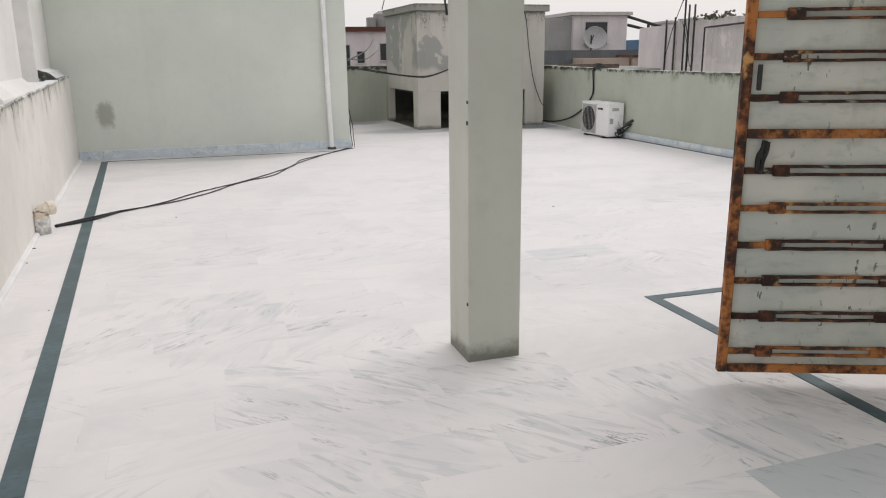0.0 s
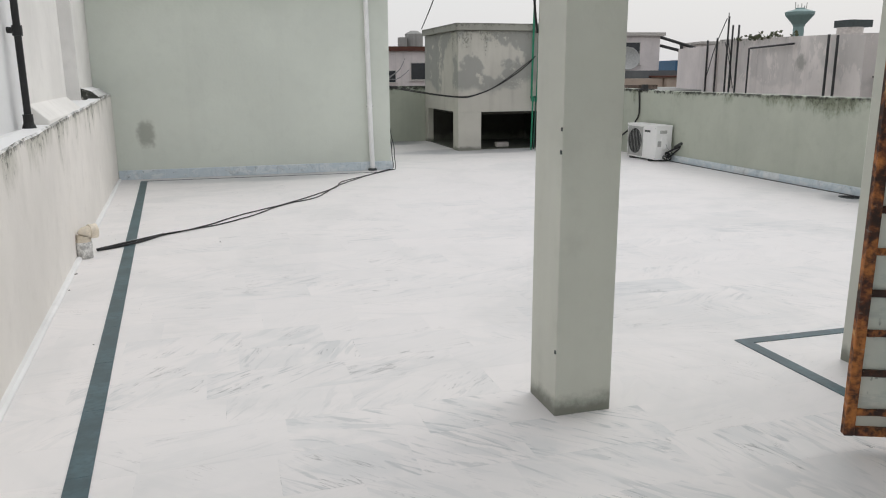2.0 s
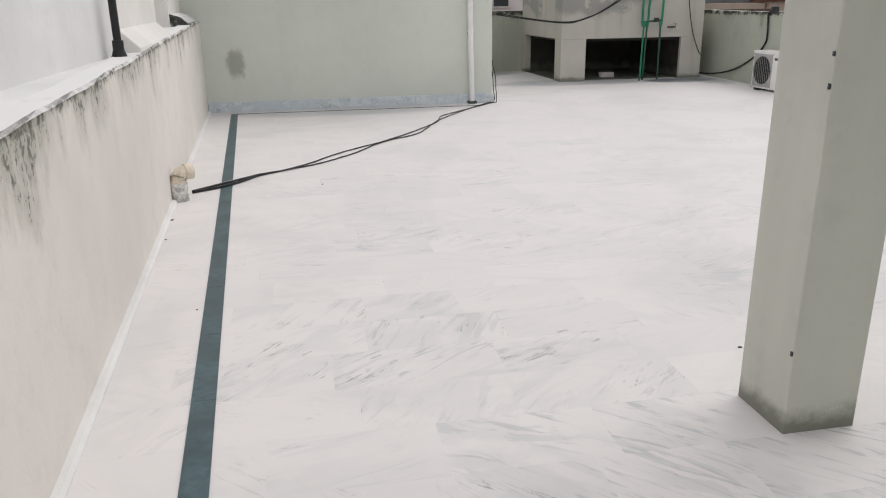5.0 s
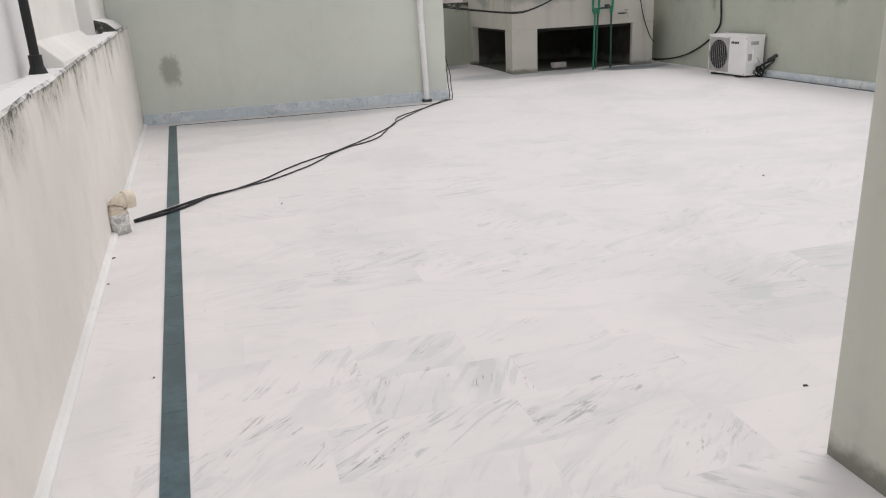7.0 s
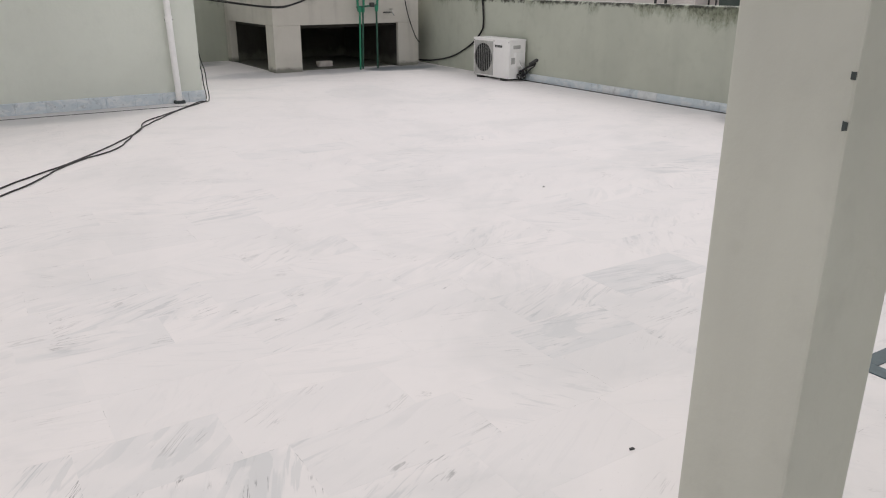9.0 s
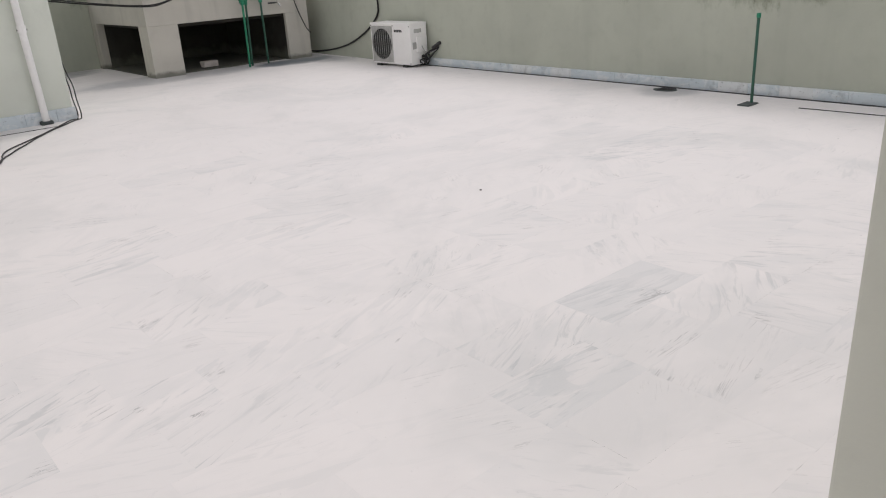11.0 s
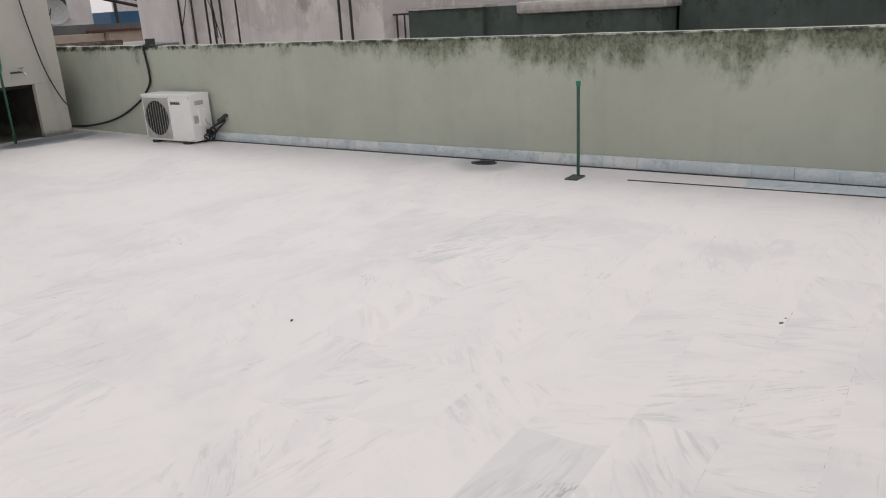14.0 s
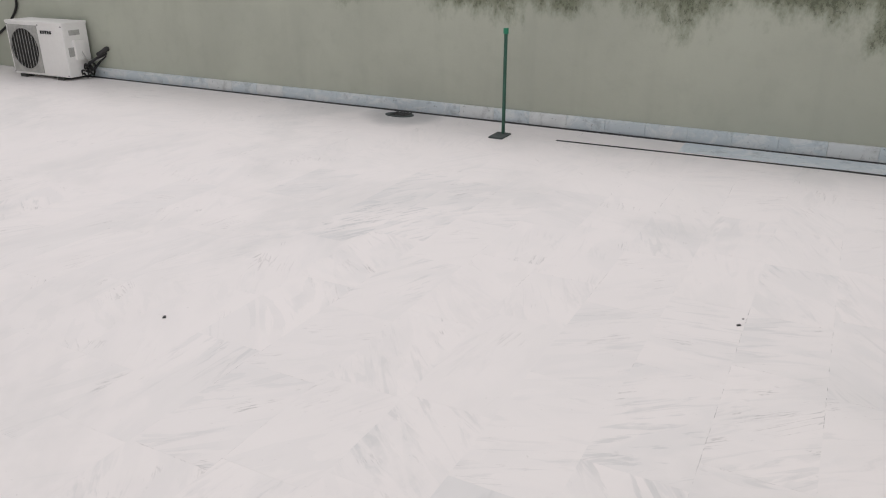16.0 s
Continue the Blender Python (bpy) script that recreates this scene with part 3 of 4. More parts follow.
for k in range(5):
    block("brand_mark", 0.52 + k * 0.034, 0.544 + k * 0.034, -0.0035, 0.0, 0.462, 0.494, M_DARK, ac, "dark brand bar")
block("label_plate", AW - 0.002, AW + 0.003, 0.07, 0.20, 0.45, 0.50, M_GRILLE, ac)
block("valve_cover", AW - 0.002, AW + 0.03, 0.10, 0.22, 0.20, 0.40, M_ENAMEL, ac, w=0.006)
block("handle_recess", AW - 0.001, AW + 0.004, 0.035, 0.10, 0.24, 0.33, M_GRILLE, ac, "grey recessed handle")
for x in (0.10, 0.66):
    block("foot", x, x + 0.09, -0.01, AD + 0.01, -0.002, 0.032, M_REBAR, ac)
tube("valve", [(AW + 0.01, 0.2, 0.14), (AW + 0.06, 0.2, 0.14)], 0.018, M_REBAR, ac)
tube("valve", [(AW + 0.01, 0.22, 0.08), (AW + 0.06, 0.22, 0.08)], 0.018, M_REBAR, ac)
tube("refrigerant_hose", [(AW + 0.05, 0.2, 0.14), (AW + 0.08, 0.215, 0.17), (AW + 0.12, 0.26, 0.205), (AW + 0.17, 0.32, 0.235), (AW + 0.20, 0.36, 0.265)], 0.015, M_BLACK, ac)
tube("refrigerant_hose", [(AW + 0.05, 0.22, 0.08), (AW + 0.09, 0.24, 0.10), (AW + 0.13, 0.29, 0.17), (AW + 0.19, 0.36, 0.25)], 0.012, M_BLACK, ac)
tube("power_lead", [(AW + 0.02, 0.17, 0.30), (AW + 0.06, 0.2, 0.20), (AW + 0.13, 0.27, 0.19), (AW + 0.20, 0.35, 0.255)], 0.006, M_GRILLE, ac)
for k, (y, z) in enumerate(((0.15, 0.05), (0.19, 0.10), (0.23, 0.06), (0.25, 0.12))):
    tube("pipe_loop", [(AW + 0.005, y, z), (AW + 0.05, y - 0.03, z + 0.05), (AW + 0.07, y + 0.02, z + 0.02), (AW + 0.03, y + 0.03, z - 0.03), (AW + 0.002, y + 0.02, z + 0.01)], 0.009, M_BLACK, ac)
for x, z in ((0.02, 0.05), (0.83, 0.05), (0.02, 0.54), (0.83, 0.54), (0.49, 0.545)):
    bm = bmesh.new()
    rod(bm, (x, 0.001, z), (x, -0.004, z), 0.006, 8)
    part("screw", bm, M_REBAR, ac)

# green pipe stub and drain
stub = thing("pipe_stub", (6.59, 6.415, 0), "thin green plastic pipe standing capped by the parapet", "pipe")
bm = bmesh.new()
rod(bm, (0, 0, -0.002), (0, 0, 0.75), 0.013, 12)
part("pipe", bm, M_DGREEN, stub, smooth=False)
bm = bmesh.new()
rod(bm, (0, 0, 0.735), (0, 0, 0.775), 0.019, 12)
part("cap", bm, M_GREEN, stub)
bm = bmesh.new()
box(bm, -0.14, 0.035, -0.05, 0.06, -0.002, 0.012)
soften(bm, 0.004, 1)
part("base_plate", bm, M_SLATE, stub, "dark cement patch")

# tank pipes
for x, y0, lean in ((5.59, 13.86, -0.02), (5.70, 13.97, -0.03), (5.95, 13.98, 0.0)):
    p = thing("water_pipe", (x, y0, 0), "green plastic water pipe rising past the tank front", "pipe", "tank pipes")
    zt = 0.93 + 0.03 * random.random()
    tube("lower_pipe", [(lean, 0, -0.002), (0, 0, zt)], 0.016, M_DGREEN if x > 5.65 else M_GREEN, p)
    tube("upper_pipe", [(0, 0, zt), (0.02, 13.975 - y0, zt + 0.15), (0.05, 13.975 - y0, 2.8)], 0.02, M_GREEN, p)
    bm = bmesh.new()
    rod(bm, (0, 0, zt - 0.05), (0, 0, zt + 0.05), 0.027, 12)
    part("valve", bm, M_GREEN, p)

# tank tap, thin hose and hanging cables
tap = thing("tap", (6.23, 14.04, 0.88), "chrome garden tap on the tank wall", "tap")
bm = bmesh.new()
rod(bm, (0, 0.002, 0), (0, -0.09, 0), 0.013, 10)
rod(bm, (0, -0.085, 0), (0.02, -0.12, -0.05), 0.012, 10)
part("body", bm, M_CHROME, tap)
bm = bmesh.new()
rod(bm, (0, -0.05, 0), (0, -0.05, 0.05), 0.008, 8)
box(bm, -0.03, 0.03, -0.058, -0.042, 0.045, 0.058)
part("handle", bm, M_CHROME, tap)
bm = bmesh.new()
rod(bm, (-0.13, -0.02, 0), (0, -0.02, 0), 0.012, 8)
part("supply", bm, M_REBAR, tap)
link = thing("pipe_link", (5.6, 13.95, 0.97), "short green cross pipe with a dark valve", "pipe")
tube("cross_pipe", [(-0.02, 0, 0), (0.37, 0.02, 0.03)], 0.016, M_DGREEN, link)
block("valve", 0.22, 0.29, -0.03, 0.03, 0.0, 0.07, M_REBAR, link, w=0.008)
tagged(tube("hose", [(6.30, 14.02, 2.28), (6.38, 14.025, 2.0), (6.44, 14.02, 1.5), (6.55, 14.02, 0.9), (6.70, 14.02, 0.5), (6.79, 14.025, 0.38)], 0.008, M_BLACK), "thin dark hose hanging down the tank front", "hose")
tagged(tube("hanging_cable", [(3.25, 16.44, 1.17), (3.7, 15.2, 1.06), (4.17, 13.99, 0.985), (4.5, 13.98, 1.02), (4.9, 13.99, 1.17), (5.3, 14.0, 1.4), (5.56, 13.99, 1.6), (5.66, 13.95, 1.72)], 0.010, M_BLACK), "black cable sagging across the tank front", "cable")
tagged(tube("hanging_cable", [(3.25, 16.44, 1.2), (3.7, 15.2, 1.08), (4.17, 13.985, 1.0), (4.6, 13.975, 1.06), (5.0, 13.98, 1.24), (5.6, 13.97, 1.66)], 0.008, M_BLACK), "thin black cable sagging across the tank front", "cable")
tagged(tube("overhead_cable", [(4.13, 16.42, 2.32), (3.16, 12.1, 2.43), (2.19, 7.77, 2.62), (1.22, 3.45, 2.85)], 0.009, M_BLACK), "thin black overhead cable between tank and column", "cable")
tagged(tube("drop_cable", [(1.215, 3.445, 2.62), (1.198, 3.446, 2.2), (1.202, 3.446, 1.75), (1.22, 3.4445, 1.57)], 0.005, M_BLACK), "black cable looping down the column edge", "cable")
tagged(tube("wall_cable", [(7.09, 12.44, 1.13), (6.985, 12.44, 1.125), (6.975, 12.42, 1.0), (6.975, 12.4, 0.8), (6.98, 12.45, 0.64), (6.995, 12.75, 0.42), (7.02, 13.3, 0.2), (7.06, 14.0, 0.07), (7.13, 14.8, 0.02), (7.1, 15.6, 0.015)], 0.014, M_BLACK), "thick black cable hanging over the parapet down to the floor", "cable")
cover = thing("cable_clamp", (7.06, 12.40, 1.12), "dark box clamped on the parapet top", "clamp")
block("box", -0.05, 0.04, -0.05, 0.03, -0.004, 0.09, M_REBAR, cover, w=0.006)
block("plate", -0.08, 0.1, -0.16, 0.16, -0.006, 0.014, M_REBAR, cover, w=0.004)
outlet = thing("wall_outlet", (7.0, 11.10, 0.27), "dark pipe outlet hole in the parapet", "outlet")
tube("sleeve", [(0.01, 0, 0.03), (-0.02, 0, 0.03), (-0.045, 0.03, 0.0), (-0.055, 0.09, -0.03)], 0.024, M_REBAR, outlet)
brick = thing("loose_brick", (5.25, 14.55, 0), "broken pale brick lying under the water tank", "brick")
bm = bmesh.new()
for v in box(bm, -0.13, 0.13, -0.06, 0.06, -0.002, 0.10):
    v.co.x += 0.04 * noise.noise(v.co * 9)
soften(bm, 0.012, 1)
part("brick", bm, M_CAP, brick)

# rain pipe of the stair room
rain = thing("rain_pipe", (2.10, 11.70, 0), "white plastic rain pipe with a collar joint down the wall", "pipe")
bm = bmesh.new()
rod(bm, (0.012, 0, 0.03), (-0.01, 0, 0.93), 0.036, 16)
part("lower_pipe", bm, M_PVC, rain, smooth=False)
bm = bmesh.new()
rod(bm, (-0.01, 0, 0.93), (-0.03, 0, 2.58), 0.036, 16)
part("upper_pipe", bm, M_PVC, rain)
bm = bmesh.new()
rod(bm, (-0.01, 0, 0.92), (-0.01, 0, 0.985), 0.043, 16)
part("collar", bm, M_PVC, rain)
bm = bmesh.new()
rod(bm, (-0.055, -0.002, 0.945), (0.04, -0.002, 0.945), 0.008, 8)
part("clip", bm, M_REBAR, rain)
bm = bmesh.new()
rod(bm, (-0.03, 0, 2.56), (-0.01, 0.05, 2.66), 0.036, 16)
part("bend", bm, M_PVC, rain)
block("foot", -0.05, 0.07, -0.05, 0.04, -0.002, 0.035, M_SLATE, rain, w=0.01)

# soil pipe elbow by the low wall
elbow = thing("drain_elbow", (-1.15, 6.90, 0), "yellowed plastic drain elbow on a dirty white pipe stub", "pipe")
bm = bmesh.new()
rod(bm, (0, 0, -0.002), (0, 0, 0.13), 0.066, 20)
part("stub", bm, M_STUB, elbow, "white pipe stub speckled with dirt", True)
tube("bend", [(0, 0, 0.10), (0, 0, 0.145), (0.008, 0.006, 0.185), (0.035, 0.02, 0.20), (0.075, 0.045, 0.203)], 0.052, M_PVC_OLD, elbow)
bm = bmesh.new()
rod(bm, (0.045, 0.027, 0.203), (0.095, 0.057, 0.203), 0.058, 20)
part("socket", bm, M_PVC_OLD, elbow, smooth=False)
bm = bmesh.new()
rod(bm, (0, 0, 0.105), (0, 0, 0.15), 0.061, 20)
part("socket", bm, M_PVC_OLD, elbow)
# Dark block paints the shade of the gap between elbow and wall.
block("gap_shade", -0.09, -0.05, -0.06, 0.06, -0.002, 0.17, M_SLATE, elbow, w=0.012)

# black waste pipe on the neighbour's wall
vent = thing("vent_pipe", (-1.25, 6.06, 1.075), "black plastic vent pipe standing on the low wall", "pipe")
tube("pipe", [(0, 0, 0), (0, 0, 0.3), (0, 0.01, 2.6)], 0.023, M_BLACK, vent)
for z in (0.06, 0.62, 1.6):
    bm = bmesh.new()
    rod(bm, (0, 0, z - 0.035), (0, 0, z + 0.03), 0.031, 14)
    part("collar", bm, M_BLACK, vent)
bm = bmesh.new()
rod(bm, (-0.06, 0, 0.62), (0.0, 0, 0.62), 0.02, 10)
part("bracket", bm, M_BLACK, vent)
bm = bmesh.new()
rod(bm, (0, 0, -0.01), (0, 0, 0.04), 0.048, 14, 0.03)
part("base", bm, M_BLACK, vent)
for k, (x, y, lx, ly, turn) in enumerate(((-1.345, 3.44, 0.055, 0.06, 22), (-1.28, 3.47, 0.04, 0.055, 10), (-1.22, 3.52, 0.055, 0.045, 35), (-1.12, 3.25, 0.022, 0.012, 30))):
    s = thing("slate", (x, y, 1.024 if k < 3 else 1.029), "broken dark slate lying on the white ledge", "slate", "slates on the ledge", rz=turn)
    bm = bmesh.new()
    box(bm, -lx, lx, -ly, ly, -0.002, 0.03 if k < 3 else 0.012)
    bmesh.ops.subdivide_edges(bm, edges=bm.edges[:], cuts=2, use_grid_fill=True)
    for v in bm.verts:
        n = Vector((noise.noise(v.co * 31 + Vector((k, 0, 0))), noise.noise(v.co * 37 + Vector((0, k, 5))), noise.noise(v.co * 29 + Vector((k, 9, 0)))))
        v.co.x += 0.03 * n.x
        v.co.y += 0.03 * n.y
        if v.co.z > 0.001:
            v.co.z += 0.016 * n.z
    part("piece", bm, M_SLATE, s)

# black cable on the floor
floor_cable = thing("floor_cable", (0, 0, 0), "twin black cables trailing over the floor to the wall", "cable")
run = [(-1.08, 7.09), (-0.82, 7.29), (-0.60, 7.60), (-0.27, 7.90), (0.075, 8.40), (0.55, 8.93), (0.92, 9.43), (1.32, 10.08), (1.47, 10.56), (1.939, 11.142), (2.336, 11.66), (2.425, 11.73)]
slack = (0, 0, 0, 0.05, 0.15, 0.02, 0.11, -0.02, 0.09, 0.01, 0.06)
tube("cable", [(x, y, 0.0075) for x, y in run] + [(2.428, 11.745, 0.2), (2.42, 11.85, 0.5), (2.42, 12.0, 0.8)], 0.0062, M_BLACK, floor_cable, wobble=0.012)
tube("cable", [(x + 0.6 * d, y - 0.75 * d, 0.0075 if d else 0.016) for (x, y), d in zip(run, slack)] + [(2.45, 11.70, 0.02), (2.46, 11.73, 0.25), (2.435, 11.9, 0.6)], 0.0062, M_BLACK, floor_cable, wobble=0.016)
tube("sheath", [(-1.085, 7.09, 0.02), (-0.85, 7.33, 0.02), (-0.6, 7.62, 0.013)], 0.0095, M_BLACK, floor_cable)
tube("sheath", [(-1.05, 7.16, 0.014), (-0.80, 7.43, 0.014), (-0.62, 7.65, 0.014)], 0.008, M_PVC, floor_cable, "pale cable sheath")

# drain by the parapet
drain = thing("floor_drain", (6.86, 7.46, 0), "dark floor drain with a cracked surround by the parapet", "drain")
bm = bmesh.new()
for k in range(26):
    a = k * math.tau / 26
    bm.verts.new((0.085 * math.cos(a) * (1 + 0.6 * noise.noise(Vector((k, 3, 0)))) - 0.03, 0.13 * math.sin(a) * (1 + 0.6 * noise.noise(Vector((k, 9, 2)))), 0.005))
bm.faces.new(bm.verts)
ext = bmesh.ops.extrude_face_region(bm, geom=bm.faces[:])
for v in [g for g in ext["geom"] if isinstance(g, bmesh.types.BMVert)]:
    v.co.z = -0.003
bmesh.ops.recalc_face_normals(bm, faces=bm.faces)
part("surround", bm, M_SLATE, drain)
for k in range(5):
    block("slat", -0.07, 0.05, -0.075 + k * 0.032, -0.06 + k * 0.032, 0.003, 0.012, M_REBAR, drain)

# ---- far buildings ----
def building(name, at, size, wall, label, rz=0.0, cap=None, capz=0.25, over=0.3, windows=()):
    """A house block of size (x, y, height) from 8 m below; windows: x, z, width, height on its -y face."""
    w, d, h = size
    b = thing(name, at, label, "house", rz=rz)
    block("wall", 0, w, 0, d, -9, h, wall, b)
    if cap:
        block("roof", -over, w + over, -over, d + over, h, h + capz, cap, b)
    for x, z, ww, wh in windows:
        f = block("window", x, x + ww, -0.03, 0.02, z, z + wh, M_CAP, b)
        block("pane", x + 0.06, x + ww - 0.06, -0.045, -0.02, z + 0.06, z + wh - 0.06, M_WINDOW, f)
        block("sill", x - 0.08, x + ww + 0.08, -0.15, 0.0, z - 0.07, z - 0.005, M_CAP, f)
    return b


shell = thing("unfinished_building", (11.15, 11.87, 0), "weathered unfinished concrete building with iron pipes up its wall", "building", rz=72.1)
bm = bmesh.new()
for v in box(bm, 0, 8.1, -7, 0, -9, 2.3):
    if v.co.z > 0:
        v.co.z = 2.08 + 0.22 * v.co.x / 8.1
part("wall", bm, M_CONCRETE, shell)
block("wall", 8.1, 11.9, -7, 0.12, -9, 2.16, M_PALE, shell, "pale painted wall")
for y, top, low in ((20.15, 2.31, 0.9), (19.34, 2.34, 0.9), (18.51, 2.86, 0.85), (18.18, 2.61, 0.85), (17.75, 2.59, 0.85), (16.95, 1.98, 0.8), (12.93, 2.11, 0.7), (12.57, 2.08, 0.7)):
    x = (y - 11.87) / 0.952
    tube("pipe", [(x, 0.15, low - 1.0), (x + 0.04 * noise.noise(Vector((y, 1, 1))), 0.15, top)], 0.025 if top > 2.2 or y < 13 else 0.021, M_REBAR, shell)
tube("pipe", [(5.33, 0.13, 1.98), (2.75, 0.13, 2.0)], 0.022, M_REBAR, shell)
tube("wire", [(8.7, 0.16, 1.2), (8.3, 0.2, 1.5), (7.9, 0.18, 2.1), (7.0, 0.2, 2.8)], 0.012, M_BLACK, shell)
tube("wire", [(7.0, 0.16, 2.95), (6.8, 0.2, 2.3), (6.5, 0.18, 1.6), (6.4, 0.2, 1.0)], 0.012, M_BLACK, shell)
tube("wire", [(6.3, 0.16, 1.0), (6.6, 0.2, 1.7), (7.1, 0.18, 2.2)], 0.01, M_BLACK, shell)
vine = thing("roof_weeds", (12.6, 16.3, 2.19), "dry green weeds on the concrete roof edge", "weeds", kind="stuff")
bm = bmesh.new()
for k in range(70):
    c = Vector((random.gauss(0, 0.16) + 0.3 * random.uniform(-2.4, 2.6), 0, abs(random.gauss(0, 0.07))))
    c = Vector((c.x * 0.307 + random.uniform(-0.1, 0.1), c.x * 0.952 * 1.6, c.z))
    t = bmesh.ops.create_grid(bm, x_segments=1, y_segments=1, size=0.035, matrix=Matrix.Translation(c) @ Euler((random.uniform(0, 6), random.uniform(0, 6), random.uniform(0, 6))).to_matrix().to_4x4())
part("leaves", bm, M_LEAF, vine)

moss = thing("mossy_roof_wall", (11.0, 9.0, 0), "dark mossy cement roof walls with pale caps on the next house", "wall")
block("wall", 0, 0.4, 0.9, 2.25, -9, 1.36, M_MOSS, moss)
block("cap", -0.03, 0.43, 0.88, 2.27, 1.36, 1.40, M_CAP, moss)
block("wall", 0.1, 0.5, 0.06, 0.9, -9, 1.36, M_MOSS, moss)
block("wall", -0.35, 1.6, -1.9, 0.05, -9, 1.24, M_MOSS, moss)
block("cap", -0.42, 1.7, -1.98, 0.12, 1.24, 1.40, M_CAP, moss, w=0.05)
block("wall", 0.2, 3.0, -13, -1.95, -9, 1.9, M_MOSS, moss)
rail = thing("balcony_railing", (11.35, 11.65, 0.6), "dark iron balcony railing with a diamond ornament", "railing")
block("slab", -0.2, 0.5, -0.4, 0.45, -9.6, 0.02, M_GREYF, rail)
for z in (0.2, 0.70):
    block("rail", -0.02, 0.02, -0.4, 0.42, z, z + 0.03, M_REBAR, rail)
for k in range(6):
    block("baluster", -0.012, 0.012, -0.38 + k * 0.155, -0.36 + k * 0.155, 0.0, 0.72, M_REBAR, rail)
pale = building("pale_house", (12.6, 11.9, 0), (7, 6, 4.2), M_PALE, "pale pink plastered house behind the roof walls", rz=-90)
far = building("brown_roofed_house", (7.0, 62, 0), (11.0, 9, 3.2), M_PALE, "white house with a brown roof edge and dark windows", cap=M_BROWN, capz=0.35, windows=((4.9, -0.2, 0.8, 2.4), (6.2, 0.7, 0.7, 1.0), (8.1, 0.9, 1.3, 1.4), (6.0, -2.4, 0.9, 1.0)))
block("ledge", -0.3, 11.3, -0.5, 0, 0.0, 0.16, M_BROWN, far)
block("ledge", -0.3, 11.3, -0.6, 0, -0.9, -0.6, M_CAP, far)
bm = bmesh.new()
rod(bm, (8.8, 1.5, 3.5), (8.8, 1.5, 4.6), 0.75, 20)
rod(bm, (8.8, 1.5, 4.6), (8.8, 1.5, 4.85), 0.75, 20, 0.3)
part("roof_tank", bm, M_GREYF, far)
block("chimney", 7.4, 8.0, 0.6, 1.4, 3.5, 4.3, M_GREYF, far)
dishes = building("flat_roofed_house", (28.6, 54.5, 0), (4.4, 7, 4.15), M_PALE, "pale flat-roofed house with one dark window", rz=-6, cap=M_CAP, capz=0.25, windows=((0.9, 2.0, 1.9, 1.7),))
block("side_wall", -1.8, 0, 0.4, 6, -9, 4.0, M_GREYF, dishes)
block("lower_wall", -3.0, 7.5, -5.0, 0, -9, 1.55, M_DUSK, dishes)
block("lower_wall", -2.0, 1.4, -7.0, -5.0, -9, 1.0, M_CLAY, dishes)
block("lower_wall", 1.5, 4.2, -7.4, -5.0, -9, 1.08, M_CLAY, dishes)
block("lower_roof", 1.3, 4.3, -7.6, -5.0, 1.08, 1.2, M_BROWN, dishes)
block("lower_wall", 4.3, 8.5, -6.8, -5.0, -9, 1.2, M_GREYF, dishes)
dish = thing("satellite_dish", (29.6, 53.4, 1.55), "grey satellite dish on a pole", "dish")
bm = bmesh.new()
bmesh.ops.create_uvsphere(bm, u_segments=24, v_segments=16, radius=1.1)
bmesh.ops.delete(bm, geom=[v for v in bm.verts if v.co.z > -0.55], context="VERTS")
bmesh.ops.solidify(bm, geom=bm.faces[:], thickness=0.03)
bmesh.ops.transform(bm, matrix=Matrix.Translation((0, -0.75, 1.15)) @ Euler((radians(68), 0, radians(-18))).to_matrix().to_4x4(), verts=bm.verts)
part("bowl", bm, M_GRILLE, dish)
tube("pole", [(0, 0.1, -0.02), (0, 0.1, 1.1)], 0.06, M_REBAR, dish)
tube("feed_arm", [(0, 0.0, 0.7), (-0.2, -0.6, 1.1)], 0.03, M_REBAR, dish)
shed = building("blue_sheeted_shed", (37.0, 58.0, 0), (4.5, 4, 2.4), M_BLUE, "shed under blue sheeting with leaning beams", rz=-10)
for k in range(2):
    tube("beam", [(-2.6 + k * 0.2, -2.5, 4.2 - 0.7 * k), (4.6, -2.2, 2.2 - 0.3 * k)], 0.12, M_REBAR, shed)
tube("beam", [(-0.6, -2.4, -1), (-0.6, -2.4, 3.7)], 0.12, M_REBAR, shed)
white = building("white_roof_house", (49.0, 72.0, 0), (9.0, 6, 4.3), M_PALE, "distant white flat-roofed house", rz=-15, cap=M_CAP, windows=((5.6, 2.6, 1.4, 1.2),))
low = building("low_roof", (8.6, 22.0, 0), (6.5, 5, 0.9), M_GREYF, "low grey cement roof with weathered planks", rz=-15)
for k in range(5):
    b = thing("plank", (8.9 + 0.75 * k, 20.6 + 0.55 * k, 1.5), "weathered grey plank lying on the next roof", "plank", "planks on the roof", rz=8 - 5 * k)
    block("board", -1.6, 1.6, -0.12, 0.12, -0.6, -0.55 + 0.02 * k, M_WOOD, b)
tower = thing("water_tower", (139.0, 163.5, -5.2), "distant pale teal water tower with aerials on top", "tower")
bm = bmesh.new()
rings = ((-3.8, 1.6), (17.4, 1.25), (18.0, 1.5), (20.2, 3.3), (20.9, 3.45), (21.1, 3.1), (21.6, 1.2), (21.9, 1.1))
vs = [[bm.verts.new((r * math.cos(k * math.tau / 28), r * math.sin(k * math.tau / 28), z)) for k in range(28)] for z, r in rings]
for a, b in zip(vs, vs[1:]):
    for k in range(28):
        bm.faces.new((a[k], a[(k + 1) % 28], b[(k + 1) % 28], b[k]))
bm.faces.new(vs[-1]), bm.faces.new(vs[0][::-1])
part("bowl", bm, M_TEAL, tower)
